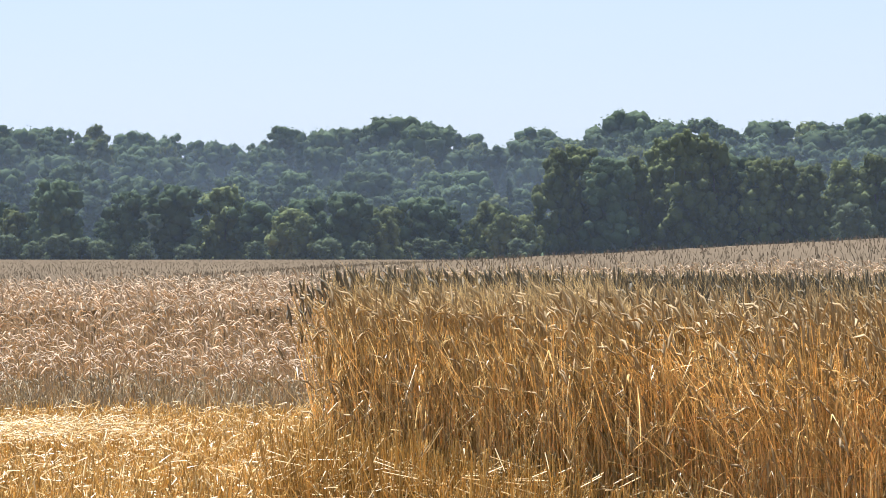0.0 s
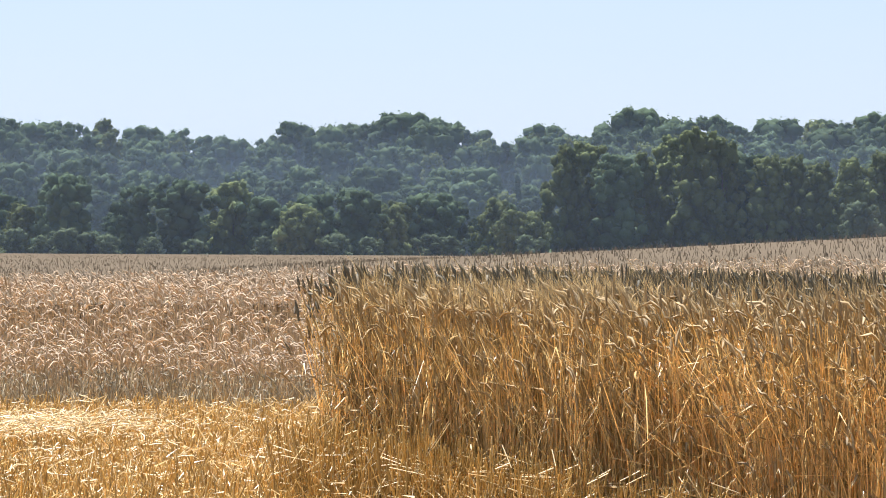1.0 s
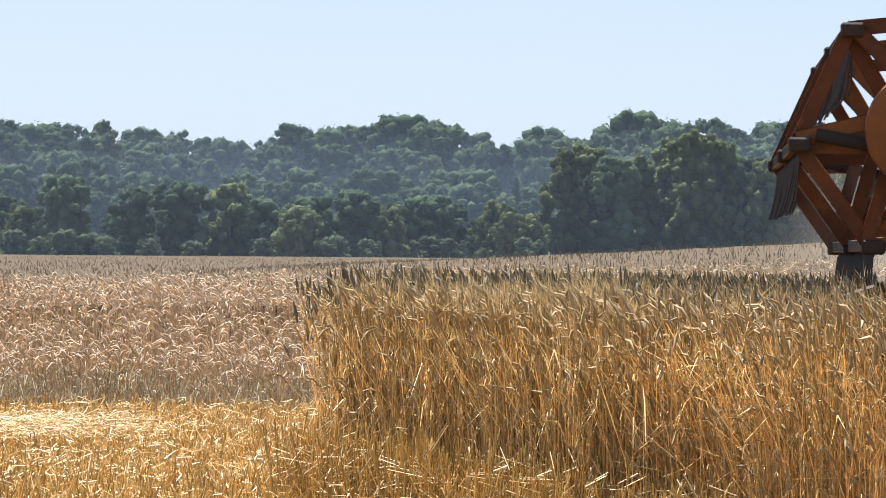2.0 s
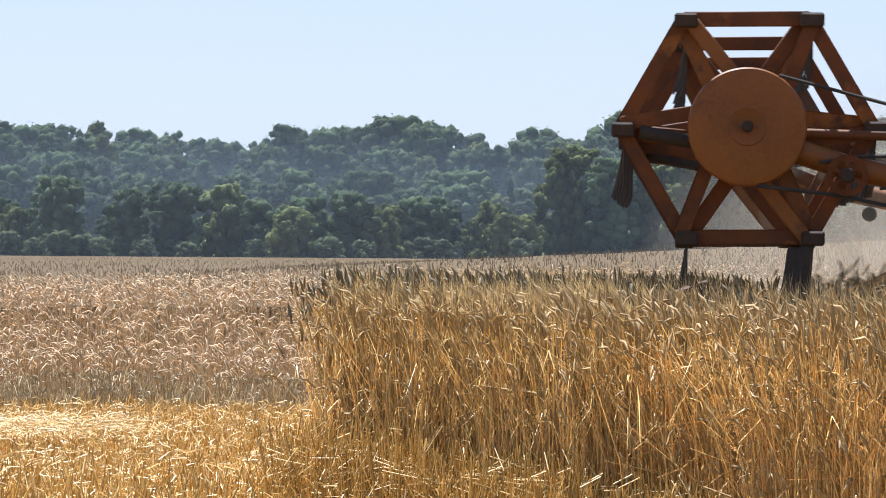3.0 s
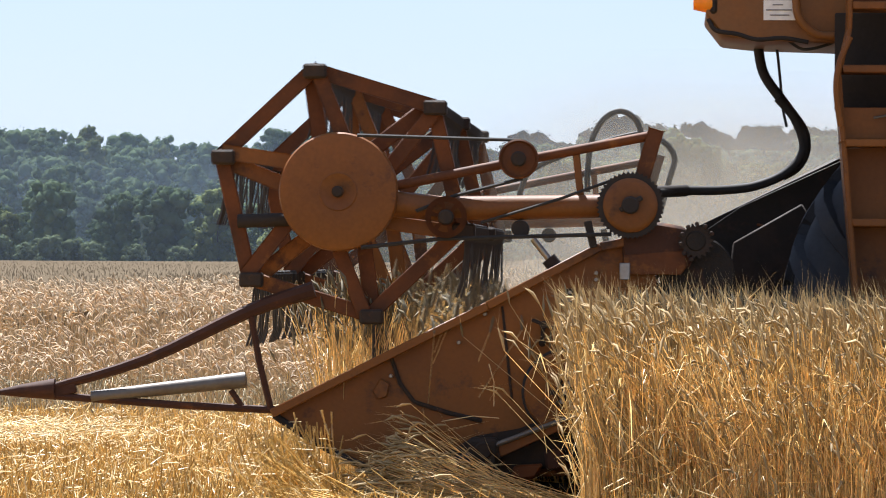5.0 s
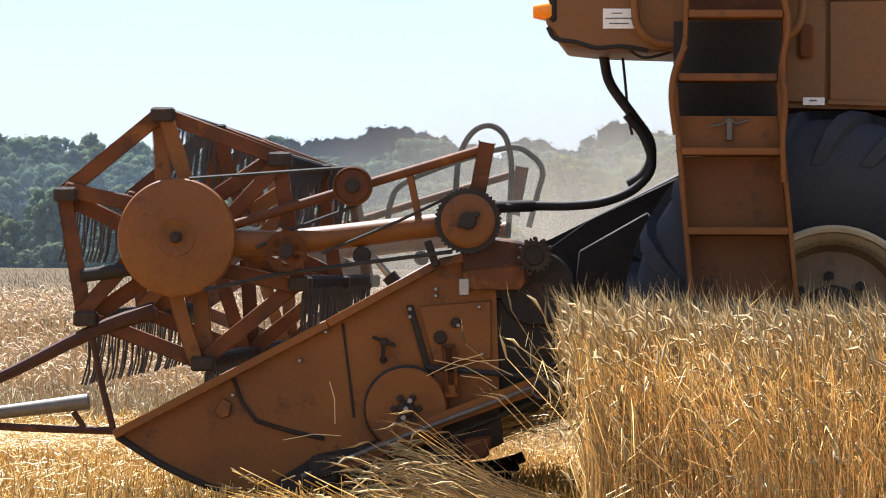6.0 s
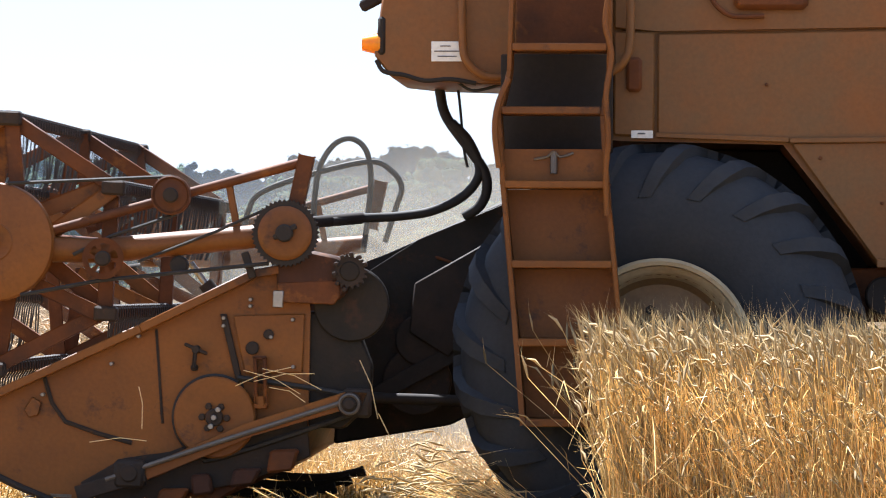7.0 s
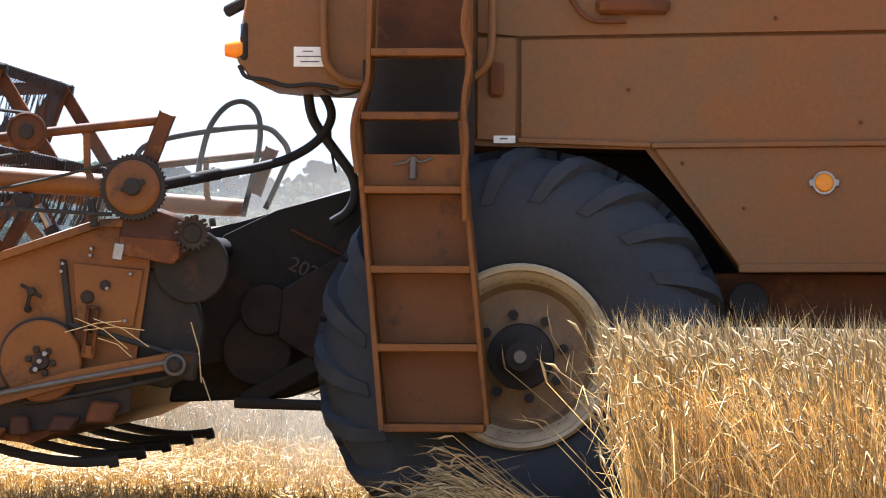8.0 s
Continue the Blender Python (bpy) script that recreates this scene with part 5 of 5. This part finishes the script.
def build_wheels():
    """Driven wheels with chevron tyres, each about its own axle."""
    for y0, s in ((0.16, 1), (3.55, -1)):
        R, W = WHEEL_R - 0.035, 0.56
        def yy(v):
            return v if s > 0 else -v
        bm = bmesh.new()
        prof = [(0.355, 0.06), (0.40, 0.03), (0.50, 0.0), (0.62, 0.01), (0.70, 0.045), (0.755, 0.10), (R, 0.18), (R, W - 0.18), (0.755, W - 0.10), (0.70, W - 0.045), (0.62, W - 0.01), (0.50, W), (0.40, W - 0.03), (0.355, W - 0.06)]
        lathe(bm, 0, 0, [(r, yy(v)) for r, v in prof], 64, True)
        tyre = part("wheel", bm, RUBBER, combine, "large dusty driven wheel with lugged tyre")
        WHEELS.append((tyre, y0))
        run = [(R, W / 2, 1, 0, 0.036), (R, 0.27, 1, 0, 0.037), (R, 0.18, 1, 0, 0.038), (0.757, 0.10, 0.85, 0.5, 0.036), (0.715, 0.05, 0.65, 0.75, 0.030), (0.66, 0.025, 0.35, 0.92, 0.020), (0.60, 0.008, 0.0, 1.0, 0.006)]
        for half in (0, 1):
            t = bmesh.new()
            lo, hi = [], []
            for u, (r, v, nr, nv, h) in enumerate(run):
                v, nv = (v, -nv) if half == 0 else (W - v, nv)
                a = 0.058 * u
                for up_by, wide, store in ((-0.015, 0.050, lo), (h, 0.034, hi)):
                    w = wide * (0.75 + 0.09 * u if u < 5 else 1.0) / WHEEL_R
                    rr, vv = r + nr * up_by, v + nv * up_by
                    store.append([t.verts.new((rr * math.cos(a + sg * w), yy(vv), rr * math.sin(a + sg * w))) for sg in (-1, 1)])
            ring_faces(t, [[l[0], l[1], h[1], h[0]] for l, h in zip(lo, hi)])
            lug_mesh = mesh_of("lug", t, RUBBER, True)
            for k in range(20):
                lug = new("lug", lug_mesh)
                lug.parent, lug.rotation_euler = tyre, (0, -2 * math.pi * (k + 0.5 * half) / 20, 0)
        bm = bmesh.new()
        lathe(bm, 0, 0, [(r, yy(v)) for r, v in [(0.350, 0.075), (0.362, 0.035), (0.350, 0.022), (0.335, 0.028), (0.330, 0.06), (0.31, 0.075), (0.30, 0.10), (0.285, 0.12), (0.285, W - 0.1), (0.35, W - 0.06)]], 56, True)
        part("rim", bm, RIM, tyre, "cream painted rim")
        bm = bmesh.new()
        lathe(bm, 0, 0, [(r, yy(v)) for r, v in [(0.30, 0.10), (0.26, 0.16), (0.20, 0.165), (0.15, 0.14), (0.10, 0.14), (0.03, 0.14), (0.03, 0.19), (0.30, 0.19)]], 48, True)
        part("dish", bm, RIM_DISH, tyre, "dirty rim dish")
        nut_mesh = mesh_of("wheel_nut", lathe(bmesh.new(), 0, 0, [(0.020, yy(0.10)), (0.020, yy(0.15))], 6), BLACK)
        for k in range(8):
            nut = new("wheel_nut", nut_mesh)
            nut.parent, nut.location = tyre, (0.165 * math.cos(math.pi * k / 4), 0, 0.165 * math.sin(math.pi * k / 4))
        bm = bmesh.new()
        lathe(bm, 0, 0, [(r, yy(v)) for r, v in [(0.03, 0.03), (0.055, 0.035), (0.075, 0.06), (0.09, 0.08), (0.125, 0.09), (0.13, 0.15)]], 32)
        hub = part("hub", bm, BLACK, tyre, "black hub")
        bm = bmesh.new()
        lathe(bm, 0, 0, [(0.024, yy(0.018)), (0.028, yy(0.024)), (0.028, yy(0.04))], 20)
        part("hub_cap", bm, DULL, tyre, "grey hub cap")
    bm = bmesh.new()
    rod(bm, [(AXLE[0], 0.5, AXLE[1]), (AXLE[0], 3.2, AXLE[1])], 0.10, 16)
    part("axle", bm, BLACK, combine)
    bm = bmesh.new()
    rod(bm, [(1.35, 0.75, 0.60), (2.0, 0.75, 0.585), (2.4, 0.75, 0.62)], 0.022, 10)
    part("stay_rod", bm, BLACK, combine, "dark stay rod")
    bm = bmesh.new()
    bar(bm, (1.36, 1.0, 0.60), (1.72, 1.0, 0.80), 0.07, 0.06)
    part("slant_beam", bm, BLACK, combine, "dark slanting frame beam")
    bm = bmesh.new()
    prism(bm, [(1.80, 1.22), (1.52, 1.06), (1.50, 0.86), (1.66, 0.76), (1.90, 1.05)], 0.96, 0.99, 0.006)
    part("gusset", bm, GREASY, combine, "rusty gusset plate behind the wheel")
    # hoses from the cab to the header
    bm = bmesh.new()
    rod(bm, smooth_path([(1.618, 0.95, 1.90), (1.622, 0.95, 1.83), (1.648, 0.95, 1.733), (1.74, 0.95, 1.606), (1.803, 0.95, 1.514), (1.812, 0.955, 1.434), (1.78, 0.96, 1.37), (1.72, 0.97, 1.33)], 6), 0.021, 10)
    part("hose", bm, HOSE, combine, "thick black hydraulic hose")
    bm = bmesh.new()
    rod(bm, smooth_path([(1.70, 0.93, 1.64), (1.77, 0.94, 1.555), (1.806, 0.95, 1.434), (1.74, 0.94, 1.341), (1.614, 0.92, 1.284), (1.475, 0.88, 1.265), (1.337, 0.82, 1.261), (1.22, 0.7, 1.25)], 6), 0.019, 10)
    hose = part("hose", bm, HOSE, header, "black hydraulic hose to the header")
    HOSES.append(hose)
    bm = bmesh.new()
    rod(bm, [(1.33, 0.82, 1.262), (1.10, 0.60, 1.245)], 0.024, 12)
    part("coupling", bm, BLACK, hose)
    bm = bmesh.new()
    rod(bm, smooth_path([(1.72, 0.36, 1.85), (1.78, 0.36, 1.815), (1.85, 0.36, 1.825), (1.92, 0.36, 1.85)], 4), 0.006, 6)
    part("cable", bm, HOSE, combine, "thin loose cable")
    bm = bmesh.new()
    rod(bm, smooth_path([(1.69, 0.95, 1.88), (1.70, 0.95, 1.80), (1.71, 0.95, 1.70), (1.72, 0.94, 1.60), (1.735, 0.94, 1.53)], 4), 0.006, 6)
    part("cable", bm, HOSE, combine, "thin loose cable")


FEEDERS = []


def build_feeder():
    """The feeder house, which swings with the header about PIVOT."""
    # one near-black mass, its underside drawn low
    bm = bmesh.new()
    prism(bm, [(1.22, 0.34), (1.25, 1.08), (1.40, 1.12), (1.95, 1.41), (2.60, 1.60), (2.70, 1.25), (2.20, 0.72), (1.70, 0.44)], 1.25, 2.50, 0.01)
    feeder = part("feeder_house", bm, NEAR_BLACK, header, "near-black feeder house behind the header")
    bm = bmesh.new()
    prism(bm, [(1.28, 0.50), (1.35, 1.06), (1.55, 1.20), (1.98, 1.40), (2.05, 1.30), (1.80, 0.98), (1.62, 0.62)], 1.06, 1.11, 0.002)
    part("feeder_shield", bm, NEAR_BLACK, header, "dark side shield of the feeder house")
    bm = bmesh.new()
    wheel_disc(bm, 1.58, 0.79, 0.105, 0.98, 1.03, 32)
    wheel_disc(bm, 1.57, 0.62, 0.14, 1.0, 1.04, 36)
    part("feeder_pulley", bm, GREASY, header, "rusty feeder pulleys")
    bm = bmesh.new()
    bar(bm, (1.62, 1.05, 1.13), (1.86, 1.05, 1.06), 0.012, 0.012)
    part("wire", bm, RUSTY, header)
    cu = bpy.data.curves.new("chalk_year", "FONT")
    cu.body, cu.size, cu.extrude = "2023", 0.085, 0.001
    tmp = bpy.data.objects.new("chalk_year", cu)
    scene.collection.objects.link(tmp)
    bpy.context.view_layer.update()
    me = bpy.data.meshes.new_from_object(tmp.evaluated_get(bpy.context.evaluated_depsgraph_get()))
    bpy.data.objects.remove(tmp)
    me.materials.clear()
    me.materials.append(CHALK)
    ob = new("chalk_year", me)
    ob.parent = header
    ob.matrix_basis = pose(1.63, 1.055, 0.97, 90, 14, 0)
    tagged(ob, "chalked year")
    # hose loops over the far arm
    bm = bmesh.new()
    y = WIDTH - 0.1
    rod(bm, smooth_path([(0.879, y, 1.30), (0.879, y, 1.396), (0.898, y, 1.543), (0.959, y, 1.649), (1.039, y, 1.681), (1.111, y, 1.63), (1.14, y, 1.503), (1.133, y, 1.316), (1.12, y, 1.15)], 6), 0.014, 8)
    rod(bm, smooth_path([(0.555, y, 1.23), (0.568, y, 1.316), (0.626, y, 1.41), (0.866, y, 1.508), (1.133, y, 1.577), (1.239, y, 1.535), (1.287, y, 1.463), (1.266, y, 1.37), (1.22, y, 1.20)], 6), 0.014, 8)
    part("hose_loop", bm, HOSE, header, "looping hydraulic hoses")
    bm = bmesh.new()
    rod(bm, [(1.35, 0.5, 1.0), (1.35, WIDTH - 0.1, 1.0)], 0.05, 12)
    part("cross_shaft", bm, BLACK, header)


build_header()
build_arm()
build_reel()
build_body()


# ---------------------------------------------------------------- dust
def dust_cloud():
    """Billows of chaff and dust that hang behind the reel and travel with the machine."""
    rs_ = np.random.RandomState(51)
    bl = Blades()
    u, v = np.meshgrid(np.linspace(0, 1, 29), np.linspace(0, 1, 13), indexing="ij")
    for y in (WIDTH - 0.38, WIDTH + 0.5, 5.6, 7.2, 9.0):
        x, z = -0.4 + 4.1 * u, 0.12 + 1.85 * v
        wave = 0.05 * np.sin(x * 2.1 + y * 2) + 0.03 * np.sin(z * 2.3 + x + y)
        p = np.stack([x, y + wave, z], -1).reshape(1, -1, 3)
        bl.add(p, [f for a in range(28) for b in range(12) for f in ((a * 13 + b, a * 13 + b + 13, a * 13 + b + 14), (a * 13 + b, a * 13 + b + 14, a * 13 + b + 1))], 0)
    ob = stuff("dust_cloud", bl, [DUST], "pale chaff dust hanging behind the reel", "dust")
    ob.data.shade_smooth()
    return ob


dust = dust_cloud()


# ---------------------------------------------------------------- movement
WAY = [(0.0, 2.88, 0.06), (0.5, 2.61, 0.06), (1.0, 2.335, 0.06), (1.5, 2.05, 0.06), (2.2, 1.67, 0.06), (2.8, 1.275, 0.06), (3.0, 1.125, 0.06), (3.5, 0.715, 0.088), (4.0, 0.365, 0.10),
       (4.7, -0.15, 0.08), (5.3, -0.58, 0.06), (5.5, -0.722, 0.06), (6.0, -0.998, 0.058), (6.5, -1.370, 0.034), (7.0, -1.752, 0.004), (7.5, -2.031, 0.004), (8.0, -2.362, 0.0)]
LIFT = [(0.0, 0.2), (1.5, 0.2), (2.8, 0.3), (3.0, 0.3), (3.5, -0.1), (4.0, -0.1), (4.2, -0.1), (4.7, 0.0), (5.3, 0.1), (5.5, -0.1), (6.0, -0.8), (6.5, -0.7), (6.8, 0.6), (7.0, 2.2), (7.5, 5.6), (8.0, 9.5)]
SWING = [(0.0, 13.9), (1.5, 15.1), (2.8, 16.0), (3.0, 15.8), (3.5, 12.8), (4.0, 10.3), (4.2, 9.0), (4.7, 5.2), (5.3, 1.0), (5.5, 0.0), (6.0, -1.9), (6.5, -4.7), (7.0, -3.4), (7.5, -2.4), (8.0, -1.6)]
HEADING = -3.2


def table(rows, t, column=1):
    return float(np.interp(t, [r[0] for r in rows], [r[column] for r in rows]))


def combine_pose(t):
    return pose(table(WAY, t), 16.0, table(WAY, t, 2), 0, 0, HEADING)


def about(x, z, degrees):
    return pose(x, 0, z) @ pose(0, 0, 0, 0, degrees, 0) @ pose(-x, 0, -z)


def header_pose(t):
    return combine_pose(t) @ about(*PIVOT, table(LIFT, t))


def reel_centre(t):
    return about(*ARM, table(SWING, t)) @ Vector((0, 0, 1.174))


REEL_LEAD = [(1.5, 9.0), (3.0, 8.0), (3.5, 2.3), (4.0, 0.0), (6.5, 0.0), (7.0, -5.0), (7.5, -9.0), (8.0, -18.0)]     # degrees by which the reel runs ahead


def spin(t):
    return 41.0 + 115.3 * (t - 5.5) + table(REEL_LEAD, t)


def motions():
    tenths = [k / 10 for k in range(81)]
    some = sorted({r[0] for r in WAY + LIFT + SWING})
    walk(combine, [(r[0], combine_pose(r[0])) for r in WAY])
    walk(header, [(t, header_pose(t)) for t in some])
    walk(dust, [(r[0], combine_pose(r[0])) for r in WAY])
    for arm in ARM_PARTS:
        walk(arm, [(r[0], about(*ARM, r[1])) for r in SWING])
    for hose in HOSES:
        walk(hose, [(r[0], about(1.20, 1.25, -2.0 * r[1])) for r in LIFT])
    for reel in REELS:
        walk(reel, [(t, Matrix.Translation(reel_centre(t)) @ pose(0, 0, 0, 0, -spin(t), 0)) for t in tenths])
    for k, bar_ in enumerate(TINES):
        def tine_pose(t):
            a = math.radians(spin(t) + 60 * k)
            return Matrix.Translation(reel_centre(t) + Vector((REEL_R * math.cos(a), 0, REEL_R * math.sin(a))))
        walk(bar_, [(t, tine_pose(t)) for t in tenths])
    for wheel, y in WHEELS:
        walk(wheel, [(t, pose(AXLE[0], y, AXLE[1], 0, math.degrees((table(WAY, t) - WAY[0][1]) / WHEEL_R), 0)) for t in tenths[::2]])
    rs_ = np.random.RandomState(61)
    for ob, x, y, kind in CLUMPS:
        turn_ = rs_.uniform(-15, 15)
        stand = pose(x, y, float(height(x, y)), 0, 0, turn_)
        if kind == "keep":
            ob.matrix_world = stand
            continue
        if kind == "press":
            when = float(np.interp(-(x + 0.05), [-r[1] for r in WAY], [r[0] for r in WAY]))
            flat = pose(x, y, float(height(x, y)), 30, -60, 0) @ pose(0, 0, 0, 0, -20, turn_)
            rows = [(0.0, stand), (when - 0.3, stand), (when + 0.35, flat), (8.0, flat)]
        elif kind == "pulled":
            when = float(np.interp(-(x + 0.30), [-r[1] for r in WAY], [r[0] for r in WAY]))
            rows = [(0.0, stand), (when - 0.3, stand), (when + 0.05, pose(x, y + 0.1, float(height(x, y)), -32, 6, turn_))]
            for dt, px_, py_, pz_, tilt_ in ((0.35, 0.40, 0.40, 0.16, 72), (0.9, 0.62, 0.9, 0.22, 78), (1.6, 1.25, 1.7, 0.42, 66)):
                if when + dt < 7.9:
                    rows.append((when + dt, header_pose(when + dt) @ pose(px_, py_, pz_, 0, tilt_, 0)))
            rows.append((8.0, header_pose(8.0) @ (header_pose(rows[-1][0]).inverted() @ rows[-1][1])))
        elif kind == "cut":
            when = float(np.interp(-(x - 0.27), [-r[1] for r in WAY], [r[0] for r in WAY]))
            rows = [(0.0, stand)]
            if when > 0.4:
                rows.append((when - 0.35, stand))
            if when > 0.15:
                rows.append((when - 0.05, stand @ pose(0, 0, 0, 0, 8, 0)))
            t1, t2, t3 = when + 0.3, when + 1.0, when + 1.8
            yl = max(y - 16.0, 0.25)
            rows.append((t1, header_pose(t1) @ pose(0.45, yl, 0.22, 0, 62, turn_)))
            if t2 < 7.9:
                rows.append((t2, header_pose(t2) @ pose(0.90, 0.5 * yl + 0.93, 0.32, 0, 66, turn_)))
            if t3 < 7.9:
                rows.append((t3, header_pose(t3) @ pose(1.40, 0.2 * yl + 1.49, 0.58, 0, 62, 0)))
            rows = [r for r in rows if r[0] <= 7.95]
            rows.append((8.0, header_pose(8.0) @ (header_pose(rows[-1][0]).inverted() @ rows[-1][1]) if len(rows) > 2 and rows[-1][0] > when else stand))
        else:
            when = float(np.interp(-(x + 0.10 + rs_.uniform(-0.1, 0.1)), [-r[1] for r in WAY], [r[0] for r in WAY]))
            flat = pose(x, y, float(height(x, y)) + 0.01, rs_.uniform(8, 26), 0, 0) @ pose(0, 0, 0, 0, -float(np.interp(x, [0.42, 0.64], [86, 76])) + rs_.uniform(-6, 8), turn_)
            rows = [(0.0, stand), (when - 0.45, stand), (when, stand @ pose(0, 0, 0, 6, -14, 0)), (when + 0.6, flat), (8.0, flat)]
        walk(ob, rows)


motions()
